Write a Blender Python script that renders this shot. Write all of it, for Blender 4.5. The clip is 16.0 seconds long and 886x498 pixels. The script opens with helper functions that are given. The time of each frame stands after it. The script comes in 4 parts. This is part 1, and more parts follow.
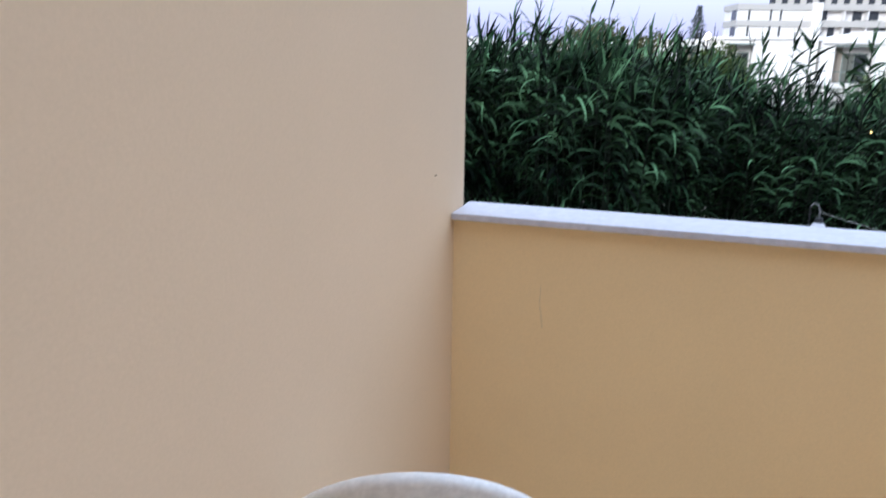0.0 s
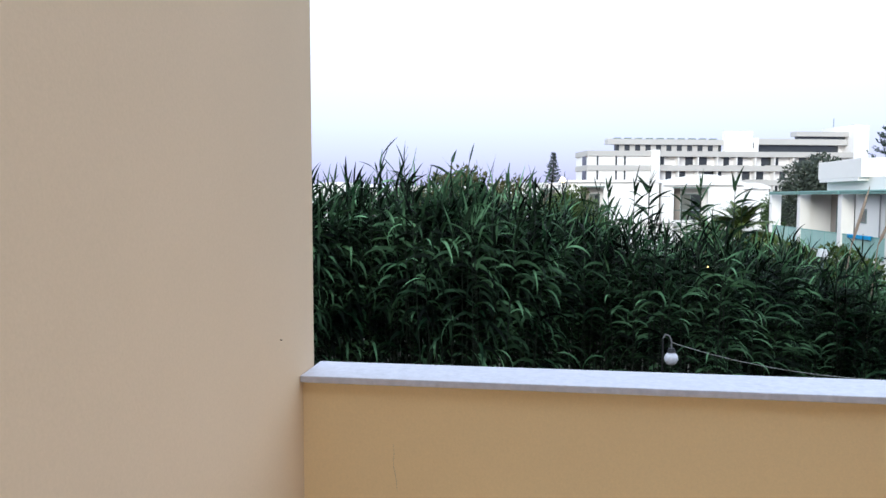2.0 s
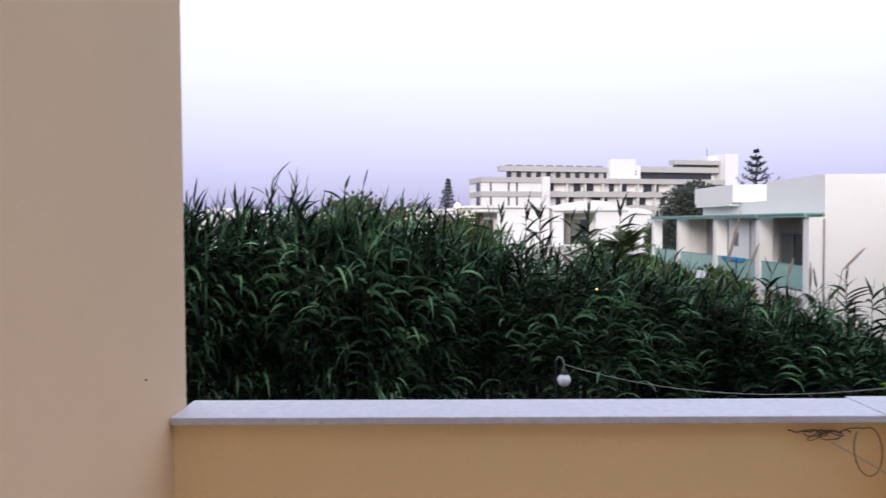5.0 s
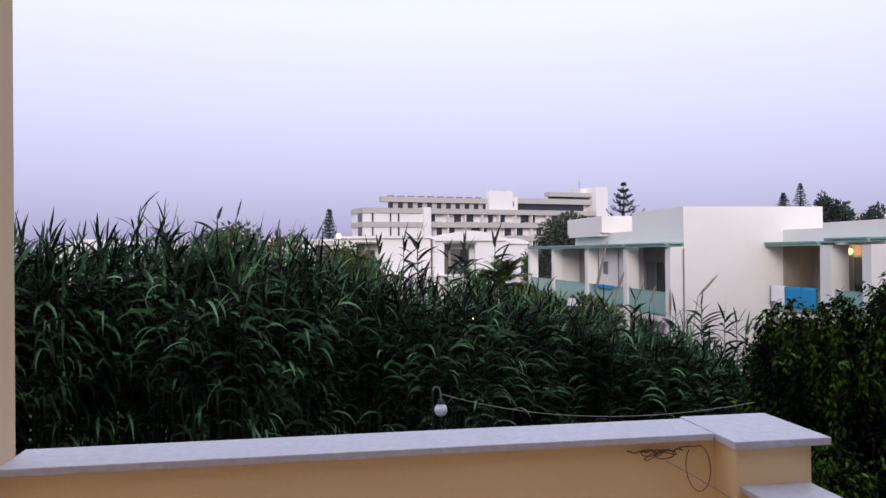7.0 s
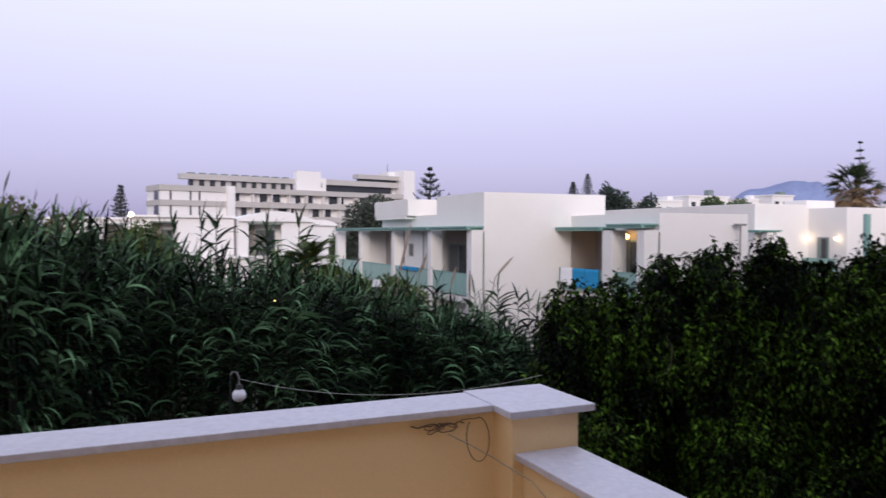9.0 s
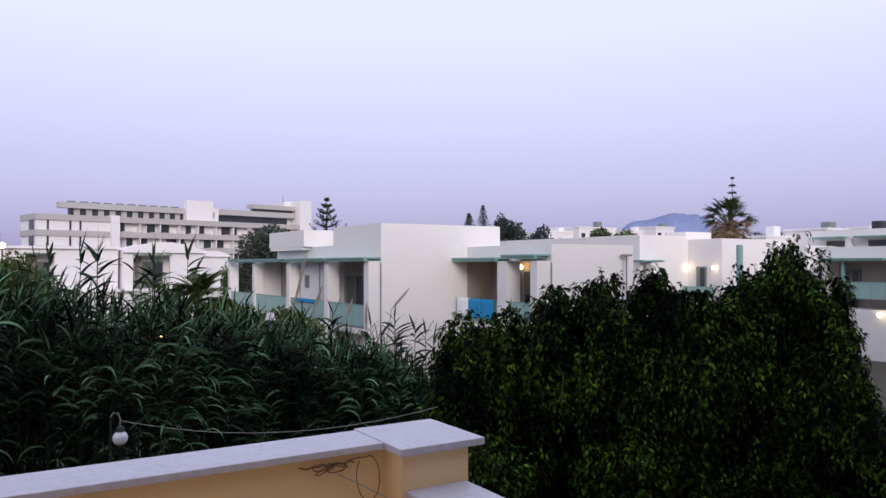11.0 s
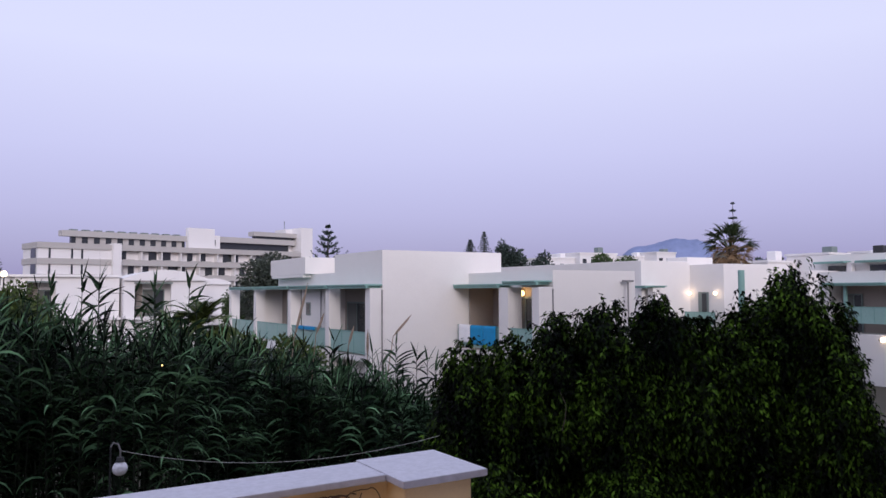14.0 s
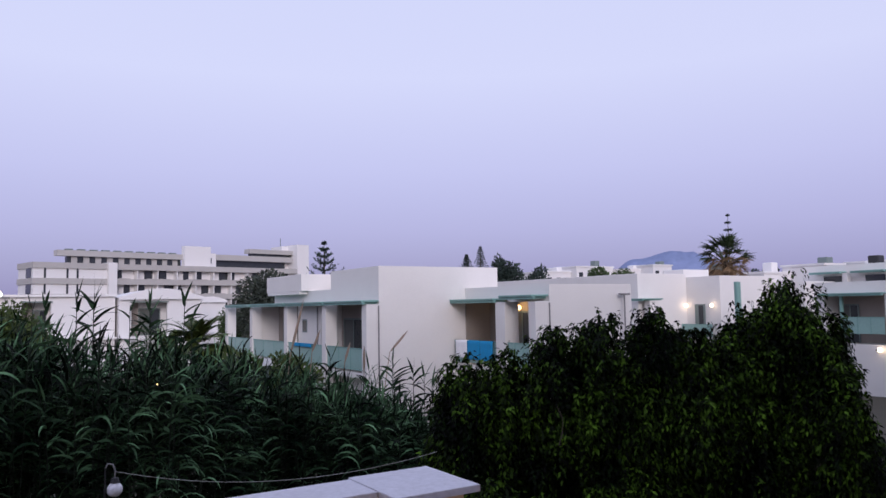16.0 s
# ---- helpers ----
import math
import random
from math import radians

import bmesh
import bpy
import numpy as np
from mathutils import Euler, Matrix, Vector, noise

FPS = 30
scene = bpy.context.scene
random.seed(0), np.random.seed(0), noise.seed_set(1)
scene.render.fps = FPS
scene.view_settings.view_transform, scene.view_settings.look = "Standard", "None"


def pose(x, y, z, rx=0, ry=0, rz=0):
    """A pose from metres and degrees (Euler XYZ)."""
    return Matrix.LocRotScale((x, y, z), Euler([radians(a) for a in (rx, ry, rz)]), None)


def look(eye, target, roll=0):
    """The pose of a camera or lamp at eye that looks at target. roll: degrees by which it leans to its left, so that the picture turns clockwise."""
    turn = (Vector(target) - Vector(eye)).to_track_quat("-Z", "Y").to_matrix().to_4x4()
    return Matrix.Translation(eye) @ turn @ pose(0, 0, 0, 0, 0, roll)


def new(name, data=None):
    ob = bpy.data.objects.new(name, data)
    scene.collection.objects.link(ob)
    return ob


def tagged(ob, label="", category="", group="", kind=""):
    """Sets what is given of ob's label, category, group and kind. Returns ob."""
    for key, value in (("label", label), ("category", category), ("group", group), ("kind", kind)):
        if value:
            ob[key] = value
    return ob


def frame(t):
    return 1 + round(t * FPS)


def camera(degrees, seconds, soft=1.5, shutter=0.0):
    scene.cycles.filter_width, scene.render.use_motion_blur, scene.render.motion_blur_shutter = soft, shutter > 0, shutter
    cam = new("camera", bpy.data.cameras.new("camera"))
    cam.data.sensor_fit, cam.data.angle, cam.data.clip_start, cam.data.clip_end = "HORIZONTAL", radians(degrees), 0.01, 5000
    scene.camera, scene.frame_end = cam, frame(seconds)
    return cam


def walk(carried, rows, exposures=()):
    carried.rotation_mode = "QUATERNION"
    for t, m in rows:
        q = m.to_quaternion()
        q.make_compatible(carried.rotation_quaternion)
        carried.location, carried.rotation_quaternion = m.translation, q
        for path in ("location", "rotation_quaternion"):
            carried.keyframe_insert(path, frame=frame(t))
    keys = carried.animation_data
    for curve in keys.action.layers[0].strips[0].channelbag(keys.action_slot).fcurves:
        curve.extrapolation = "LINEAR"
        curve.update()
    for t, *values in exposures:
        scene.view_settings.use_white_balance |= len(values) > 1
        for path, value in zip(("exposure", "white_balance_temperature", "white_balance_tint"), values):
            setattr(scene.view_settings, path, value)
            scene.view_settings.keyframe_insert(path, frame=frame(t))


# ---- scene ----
cam = camera(62.0, 16.0, 1.5, 0.5)
PATH = [
    (0, (0.190, -1.649, 5.166), (-0.398, 0.192, 4.651), 0.70),
    (0.5, (0.227, -1.653, 5.178), (-0.256, 0.255, 4.822), 0.59),
    (1, (0.253, -1.642, 5.218), (-0.070, 0.319, 4.997), -1.17),
    (1.5, (0.259, -1.624, 5.230), (-0.028, 0.348, 5.064), -0.42),
    (2, (0.270, -1.642, 5.227), (-0.011, 0.333, 5.085), 0.07),
    (2.5, (0.265, -1.641, 5.228), (-0.019, 0.335, 5.102), 0.28),
    (3, (0.264, -1.633, 5.226), (0.002, 0.346, 5.117), 0.10),
    (5.3, (0.304, -1.545, 5.223), (0.394, 0.452, 5.168), -0.2),
    (5.5, (0.315, -1.550, 5.227), (0.475, 0.443, 5.193), -0.2),
    (6, (0.328, -1.563, 5.227), (0.615, 0.417, 5.220), 0.2),
    (6.5, (0.343, -1.585, 5.232), (0.666, 0.388, 5.238), 0.4),
    (7, (0.369, -1.575, 5.233), (0.684, 0.400, 5.241), -0.5),
    (7.5, (0.375, -1.573, 5.229), (0.710, 0.398, 5.212), -0.6),
    (8, (0.400, -1.559, 5.224), (0.875, 0.383, 5.171), -0.5),
    (8.5, (0.426, -1.547, 5.221), (1.093, 0.338, 5.181), 0.5),
    (9, (0.440, -1.549, 5.218), (1.249, 0.279, 5.176), 0.2),
    (9.5, (0.448, -1.553, 5.217), (1.387, 0.213, 5.174), 0.1),
    (10, (0.456, -1.565, 5.222), (1.486, 0.149, 5.209), 0.1),
    (10.2, (0.461, -1.564, 5.225), (1.512, 0.137, 5.227), 0.0),
    (12.5, (0.449, -1.569, 5.240), (1.493, 0.135, 5.315), 0.1),
    (13, (0.455, -1.563, 5.238), (1.496, 0.142, 5.328), -0.1),
    (13.5, (0.452, -1.569, 5.242), (1.499, 0.131, 5.342), -0.2),
    (14, (0.450, -1.576, 5.246), (1.500, 0.123, 5.359), -0.3),
    (14.5, (0.451, -1.581, 5.246), (1.499, 0.118, 5.374), -0.5),
    (15, (0.450, -1.593, 5.248), (1.497, 0.105, 5.385), -0.9),
    (15.5, (0.456, -1.596, 5.248), (1.506, 0.100, 5.391), -1.1),
    (16, (0.464, -1.590, 5.246), (1.521, 0.101, 5.400), -1.0),
]
EXPOSURES = [
    (0.0, 1.06, 5900, -2), (0.5, 1.0, 6050, -5), (1.5, 0.98, 6120, -5), (3.0, 0.94, 6280, -2),
    (5.5, 0.52, 6600, 8), (7.0, 0.29, 6600, 11), (9.0, 0.24, 6600, 12), (10.0, 0.2, 6500, 13),
    (12.5, 0.07, 6420, 14), (14.5, -0.07, 6200, 16), (16.0, -0.13, 6120, 16),
]
walk(cam, [(t, look(eye, target, roll)) for t, eye, target, roll in PATH], EXPOSURES)

# ---- world, sun ----
world = bpy.data.worlds.new("dusk_sky")
scene.world = world
world.use_nodes = True
wt = world.node_tree
wt.nodes.clear()
w_out = wt.nodes.new("ShaderNodeOutputWorld")
w_bg = wt.nodes.new("ShaderNodeBackground")
w_add = wt.nodes.new("ShaderNodeAddShader")
w_bg2 = wt.nodes.new("ShaderNodeBackground")
w_sky = wt.nodes.new("ShaderNodeTexSky")
w_sky.sky_type = 'NISHITA'
w_sky.sun_disc = False
w_sky.sun_elevation = radians(5)
w_sky.sun_rotation = radians(198)
w_bg2.inputs["Strength"].default_value = 0.02
w_tc = wt.nodes.new("ShaderNodeTexCoord")
w_sep = wt.nodes.new("ShaderNodeSeparateXYZ")
w_ramp = wt.nodes.new("ShaderNodeValToRGB")
SKY_STOPS = [(0.0, (0.25, 0.248, 0.465)), (0.04, (0.325, 0.322, 0.56)), (0.10, (0.45, 0.44, 0.70)), (0.18, (0.57, 0.57, 0.82)), (0.30, (0.70, 0.72, 0.92)), (1.0, (0.66, 0.72, 0.92))]
els = w_ramp.color_ramp.elements
while len(els) < len(SKY_STOPS):
    els.new(0.5)
for e, (p, c) in zip(els, SKY_STOPS):
    e.position, e.color = p, (*c, 1)
w_bg.inputs["Strength"].default_value = 1.0
wt.links.new(w_tc.outputs["Generated"], w_sep.inputs[0])
wt.links.new(w_sep.outputs["Z"], w_ramp.inputs[0])
wt.links.new(w_ramp.outputs[0], w_bg.inputs[0])
wt.links.new(w_sky.outputs[0], w_bg2.inputs[0])
wt.links.new(w_bg.outputs[0], w_add.inputs[0])
wt.links.new(w_bg2.outputs[0], w_add.inputs[1])
wt.links.new(w_add.outputs[0], w_out.inputs[0])

sun = new("sun", bpy.data.lights.new("sun", 'SUN'))
sun.data.energy, sun.data.angle, sun.data.color = 1.65, radians(20), (1.0, 0.92, 0.90)
sun.matrix_world = look((-3.2, -10, 3.0), (0, 0, 0))


# ---- materials ----
def mat(name, color, rough=0.8, vary=0.12, scale=3.0, fine=60.0, bump=0.15, dist=0.002, metal=0.0, stain=None, stain_amount=0.0, per_object=0.0, per_island=0.0, stretch=(1, 1, 1), translucent=0.0, spec=0.5, tint=None, speck=0.35, skew=0.0, lit_patches=None):
    """A plain surface with two scales of variation and fine relief."""
    m = bpy.data.materials.new(name)
    m.use_nodes = True
    nt = m.node_tree
    b = nt.nodes["Principled BSDF"]
    b.inputs["Roughness"].default_value = rough
    b.inputs["Metallic"].default_value = metal
    b.inputs["Specular IOR Level"].default_value = spec
    tc = nt.nodes.new("ShaderNodeTexCoord")
    mp = nt.nodes.new("ShaderNodeMapping")
    mp.inputs["Scale"].default_value = stretch
    nt.links.new(tc.outputs["Object"], mp.inputs[0])
    n1 = nt.nodes.new("ShaderNodeTexNoise")
    n1.inputs["Scale"].default_value, n1.inputs["Detail"].default_value = scale, 6
    n2 = nt.nodes.new("ShaderNodeTexNoise")
    n2.inputs["Scale"].default_value, n2.inputs["Detail"].default_value = fine, 3
    for n in (n1, n2):
        nt.links.new(mp.outputs[0], n.inputs["Vector"])
    mix = nt.nodes.new("ShaderNodeMix")
    mix.data_type = 'RGBA'
    lo, hi = [max(0, c * (1 - vary)) for c in color], [min(1, c * (1 + vary)) for c in color]
    if tint:
        hi = list(tint)
    mix.inputs["A"].default_value, mix.inputs["B"].default_value = (*lo, 1), (*hi, 1)
    # Noise picks clusters of leaves for the lighter tint, standing in for lit foliage.
    if lit_patches:
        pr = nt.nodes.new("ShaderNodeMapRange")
        pr.inputs["From Min"].default_value, pr.inputs["From Max"].default_value = lit_patches
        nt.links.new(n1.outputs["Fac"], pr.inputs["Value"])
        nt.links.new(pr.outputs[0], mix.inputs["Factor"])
    else:
        nt.links.new(n1.outputs["Fac"], mix.inputs["Factor"])
    out = mix.outputs["Result"]
    ml = nt.nodes.new("ShaderNodeMix")
    ml.data_type, ml.blend_type = 'RGBA', 'MULTIPLY'
    ml.inputs["Factor"].default_value = speck
    nt.links.new(out, ml.inputs["A"])
    nt.links.new(n2.outputs["Color"], ml.inputs["B"])
    gain = nt.nodes.new("ShaderNodeHueSaturation")
    gain.inputs["Saturation"].default_value = 0.0
    gain.inputs["Value"].default_value = 1.9
    nt.links.new(n2.outputs["Color"], gain.inputs["Color"])
    nt.links.new(gain.outputs[0], ml.inputs["B"])
    out = ml.outputs["Result"]
    if stain:
        n3 = nt.nodes.new("ShaderNodeTexNoise")
        n3.inputs["Scale"].default_value, n3.inputs["Detail"].default_value, n3.inputs["Roughness"].default_value = scale * 0.6, 8, 0.65
        rp = nt.nodes.new("ShaderNodeMapRange")
        rp.inputs["From Min"].default_value, rp.inputs["From Max"].default_value, rp.inputs["To Max"].default_value = 0.5, 0.72, stain_amount
        nt.links.new(mp.outputs[0], n3.inputs["Vector"])
        nt.links.new(n3.outputs["Fac"], rp.inputs["Value"])
        ms = nt.nodes.new("ShaderNodeMix")
        ms.data_type = 'RGBA'
        ms.inputs["B"].default_value = (*stain, 1)
        nt.links.new(out, ms.inputs["A"])
        nt.links.new(rp.outputs[0], ms.inputs["Factor"])
        out = ms.outputs["Result"]
    if per_object or per_island:
        hs = nt.nodes.new("ShaderNodeHueSaturation")
        mr = nt.nodes.new("ShaderNodeMapRange")
        amount = per_object or per_island
        mr.inputs["To Min"].default_value, mr.inputs["To Max"].default_value = 1 - amount, 1 + amount
        if per_object:
            src = nt.nodes.new("ShaderNodeObjectInfo").outputs["Random"]
        else:
            src = nt.nodes.new("ShaderNodeNewGeometry").outputs["Random Per Island"]
        if skew:
            pw = nt.nodes.new("ShaderNodeMath")
            pw.operation = 'POWER'
            pw.inputs[1].default_value = skew
            nt.links.new(src, pw.inputs[0])
            src = pw.outputs[0]
            mr.inputs["To Min"].default_value, mr.inputs["To Max"].default_value = 1 - amount, 1 + 2.2 * amount
        nt.links.new(src, mr.inputs["Value"])
        nt.links.new(mr.outputs[0], hs.inputs["Value"])
        nt.links.new(out, hs.inputs["Color"])
        out = hs.outputs["Color"]
    nt.links.new(out, b.inputs["Base Color"])
    if bump:
        bp = nt.nodes.new("ShaderNodeBump")
        bp.inputs["Strength"].default_value, bp.inputs["Distance"].default_value = bump, dist
        nt.links.new(n2.outputs["Fac"], bp.inputs["Height"])
        nt.links.new(bp.outputs[0], b.inputs["Normal"])
    if translucent:
        tr = nt.nodes.new("ShaderNodeBsdfTranslucent")
        ms2 = nt.nodes.new("ShaderNodeMixShader")
        ms2.inputs[0].default_value = translucent
        nt.links.new(out, tr.inputs["Color"])
        nt.links.new(b.outputs[0], ms2.inputs[1])
        nt.links.new(tr.outputs[0], ms2.inputs[2])
        nt.links.new(ms2.outputs[0], nt.nodes["Material Output"].inputs[0])
    return m


def glow(name, color, strength):
    m = bpy.data.materials.new(name)
    m.use_nodes = True
    b = m.node_tree.nodes["Principled BSDF"]
    b.inputs["Base Color"].default_value = (*color, 1)
    b.inputs["Emission Color"].default_value = (*color, 1)
    b.inputs["Emission Strength"].default_value = strength
    return m


# Same paint as the side wall, lightened and yellowed for missing bounce light.
CREAM_BRIGHT = mat("brightened_cream_stucco", (0.92, 0.685, 0.38), 0.92, 0.06, 1.6, 140, 0.14, 0.002, stain=(0.66, 0.48, 0.28), stain_amount=0.2, speck=0.10)
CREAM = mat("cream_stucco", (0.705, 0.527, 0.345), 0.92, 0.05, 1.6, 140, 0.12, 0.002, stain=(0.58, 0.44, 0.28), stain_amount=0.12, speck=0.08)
MARBLE = mat("grey_white_marble", (0.57, 0.555, 0.62), 0.45, 0.06, 5, 40, 0.05, 0.001, stain=(0.50, 0.48, 0.51), stain_amount=0.25, per_object=0.04)
CONCRETE = mat("floor_tile", (0.78, 0.70, 0.59), 0.6, 0.1, 4, 50)
WHITE = mat("white_render", (0.76, 0.73, 0.70), 0.9, 0.03, 0.6, 25, 0.1, 0.003, stain=(0.56, 0.52, 0.49), stain_amount=0.18, speck=0.08)
WHITE2 = mat("far_white_render", (0.78, 0.76, 0.75), 0.9, 0.03, 0.15, 3, 0.0, speck=0.04)
GREYBAND = mat("grey_concrete_band", (0.45, 0.43, 0.41), 0.9, 0.08, 0.3, 4, 0.0, speck=0.1)
# White render darkened: loggia shade is in this colour; the house front bounces less.
RECESS = mat("shade_toned_render", (0.33, 0.285, 0.25), 0.9, 0.08, 0.8, 25, 0.15, stain=(0.30, 0.26, 0.22), stain_amount=0.3)
TEAL = mat("sea_green_paint", (0.20, 0.36, 0.32), 0.55, 0.10, 2, 30, 0.1)
TEALGLASS = mat("sea_green_panel", (0.26, 0.42, 0.38), 0.35, 0.12, 1.2, 20, 0.05)
DARKGLASS = mat("dark_door_glass", (0.035, 0.04, 0.045), 0.12, 0.3, 1.0, 10, 0.0)
CURTAIN = mat("pale_curtain", (0.13, 0.135, 0.125), 0.9, 0.2, 6, 20, 0.0, stretch=(8, 8, 0.3))
FRAME_DK = mat("grey_green_frame", (0.16, 0.20, 0.19), 0.5, 0.1, 3, 30, 0.0)
TOWEL_BLUE = mat("blue_towel_cloth", (0.010, 0.25, 0.50), 0.95, 0.15, 6, 90, 0.6, 0.004)
TOWEL_WHITE = mat("white_towel_cloth", (0.86, 0.86, 0.88), 0.95, 0.08, 6, 90, 0.6, 0.004)
PIPE = mat("grey_pipe", (0.22, 0.21, 0.21), 0.5, 0.1, 3, 20, 0.0)
# Near-black base, lighter tint: depth shade and lit clumps are put into colour.
REED_LEAF = mat("reed_leaf", (0.009, 0.026, 0.011), 0.5, 0.35, 1.5, 25, 0.1, per_island=0.93, translucent=0.05, tint=(0.125, 0.230, 0.115), spec=0.06, skew=2.8, lit_patches=(0.39, 0.74))
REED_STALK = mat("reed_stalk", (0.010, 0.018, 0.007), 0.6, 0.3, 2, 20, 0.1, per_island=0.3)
REED_DRY = mat("dry_reed", (0.34, 0.25, 0.18), 0.8, 0.25, 4, 40, 0.2)
# Dark gaps and lit sprays of the crown are painted into these leaf tones.
FICUS_LEAF = mat("weeping_tree_leaf", (0.004, 0.011, 0.0015), 0.45, 0.35, 2.2, 30, 0.05, per_island=0.92, translucent=0.03, tint=(0.054, 0.106, 0.010), spec=0.06, skew=3.2, lit_patches=(0.40, 0.68))
BARK = mat("grey_brown_bark", (0.055, 0.041, 0.030), 0.9, 0.3, 6, 40, 0.6, 0.01, stretch=(1, 1, 0.3))
PALM_LEAF = mat("palm_frond", (0.030, 0.048, 0.016), 0.5, 0.3, 1.5, 20, 0.05, per_island=0.35, translucent=0.15)
PALM_GREEN = mat("young_palm_frond", (0.075, 0.105, 0.022), 0.5, 0.3, 1.5, 20, 0.05, per_island=0.35, translucent=0.15)
PALM_DRY = mat("dead_palm_frond", (0.19, 0.12, 0.06), 0.8, 0.3, 2, 20, 0.1, per_island=0.3)
DARK_TREE = mat("dark_conifer_needles", (0.030, 0.050, 0.040), 0.7, 0.3, 0.5, 5, 0.0, per_island=0.4)
# Paler than DARK_TREE: distance haze is put into the needle colour.
HAZE_TREE = mat("hazed_grey_green_needles", (0.085, 0.10, 0.105), 0.8, 0.2, 0.5, 5, 0.0, per_island=0.3)
BUSH = mat("bush_leaf", (0.05, 0.085, 0.025), 0.6, 0.3, 0.8, 10, 0.0, per_island=0.45, translucent=0.15)
LIME = mat("yellow_green_leaf", (0.055, 0.085, 0.014), 0.6, 0.3, 0.8, 10, 0.0, per_island=0.5, translucent=0.15)
OLIVE = mat("olive_leaf", (0.040, 0.052, 0.036), 0.6, 0.3, 0.8, 10, 0.0, per_island=0.45, translucent=0.1)
BUSH_BROWN = mat("brownish_bush_leaf", (0.075, 0.075, 0.026), 0.7, 0.3, 0.8, 10, 0.0, per_island=0.4)
SOIL = mat("dry_soil", (0.07, 0.06, 0.04), 0.95, 0.3, 0.3, 6, 0.5, 0.03, stain=(0.05, 0.06, 0.03), stain_amount=0.7)
HILL = mat("hazy_hill", (0.21, 0.255, 0.42), 1.0, 0.1, 0.004, 0.03, 0.0)
GLOBE = mat("opal_globe", (0.78, 0.76, 0.80), 0.25, 0.04, 6, 30, 0.0)
BLACK = mat("black_plastic", (0.02, 0.02, 0.022), 0.5, 0.2, 5, 40, 0.0)
CABLE = mat("pale_cable", (0.38, 0.37, 0.34), 0.6, 0.2, 9, 60, 0.0)
WIRE_BROWN = mat("brown_cable", (0.15, 0.085, 0.048), 0.6, 0.3, 9, 60, 0.0)
PLASTIC = mat("white_plastic", (0.80, 0.78, 0.77), 0.4, 0.03, 8, 60, 0.03)
LAMP_WARM = glow("warm_lamp_glass", (1.0, 0.62, 0.22), 4.0)
LAMP_WHITE = glow("lit_white_lamp", (1.0, 0.78, 0.50), 5.0)


# ---- mesh helpers ----
def bm_box(bm, x0, x1, y0, y1, z0, z1):
    v = [bm.verts.new(p) for p in ((x0, y0, z0), (x1, y0, z0), (x1, y1, z0), (x0, y1, z0), (x0, y0, z1), (x1, y0, z1), (x1, y1, z1), (x0, y1, z1))]
    for f in ((3, 2, 1, 0), (4, 5, 6, 7), (0, 1, 5, 4), (1, 2, 6, 5), (2, 3, 7, 6), (3, 0, 4, 7)):
        bm.faces.new([v[i] for i in f])


def boxes(*specs, bevel=0.0):
    bm = bmesh.new()
    for s in specs:
        bm_box(bm, *s)
    if bevel:
        bmesh.ops.bevel(bm, geom=bm.edges[:], offset=bevel, segments=2, affect='EDGES', profile=0.5)
    return bm


def part(name, bm, material, parent, label="", smooth=False):
    me = bpy.data.meshes.new(name)
    bm.to_mesh(me)
    bm.free()
    me.materials.append(material)
    if smooth:
        for p in me.polygons:
            p.use_smooth = True
    ob = new(name, me)
    ob.parent = parent
    if parent is not None:
        ob.matrix_parent_inverse = parent.matrix_world.inverted()
    if label:
        ob["label"] = label
    return ob


def mesh_ob(name, verts, faces, materials, parent=None, mat_index=None, smooth=True):
    """One mesh object from arrays."""
    me = bpy.data.meshes.new(name)
    verts = np.asarray(verts, dtype=np.float32)
    faces = np.asarray(faces, dtype=np.int32)
    n, k = faces.shape
    me.vertices.add(len(verts))
    me.vertices.foreach_set("co", verts.ravel())
    me.loops.add(n * k)
    me.loops.foreach_set("vertex_index", faces.ravel())
    me.polygons.add(n)
    me.polygons.foreach_set("loop_start", np.arange(0, n * k, k, dtype=np.int32))
    me.polygons.foreach_set("loop_total", np.full(n, k, dtype=np.int32))
    if smooth:
        me.polygons.foreach_set("use_smooth", np.ones(n, dtype=bool))
    if mat_index is not None:
        me.polygons.foreach_set("material_index", np.asarray(mat_index, dtype=np.int32))
    for m in materials:
        me.materials.append(m)
    me.update(calc_edges=True)
    ob = new(name, me)
    ob.parent = parent
    if parent is not None:
        ob.matrix_parent_inverse = parent.matrix_world.inverted()
    return ob


def empty(name, loc, label, category, group="", turn=0.0):
    ob = new(name)
    ob.empty_display_size = 0.2
    ob.matrix_world = pose(*loc, 0, 0, turn)
    bpy.context.view_layer.update()
    return tagged(ob, label, category, group)


def tube_arrays(points, radii, sides=6):
    """Vertices and quads of a tube along points."""
    pts = [Vector(p) for p in points]
    radii = [float(r) for r in radii]
    vs, fs = [], []
    for i, p in enumerate(pts):
        d = (pts[min(i + 1, len(pts) - 1)] - pts[max(i - 1, 0)]).normalized()
        a = d.cross(Vector((0.31, 0.95, 0.05)))
        if a.length < 0.1:
            a = d.cross(Vector((1, 0, 0)))
        a.normalize()
        b = d.cross(a)
        for k in range(sides):
            t = 2 * math.pi * k / sides
            vs.append(p + radii[i] * (math.cos(t) * a + math.sin(t) * b))
    for i in range(len(pts) - 1):
        for k in range(sides):
            k2 = (k + 1) % sides
            fs.append((i * sides + k, i * sides + k2, (i + 1) * sides + k2, (i + 1) * sides + k))
    return vs, fs


def tube(name, points, radii, material, parent=None, sides=6):
    vs, fs = tube_arrays(points, radii, sides)
    return mesh_ob(name, vs, fs, [material], parent)


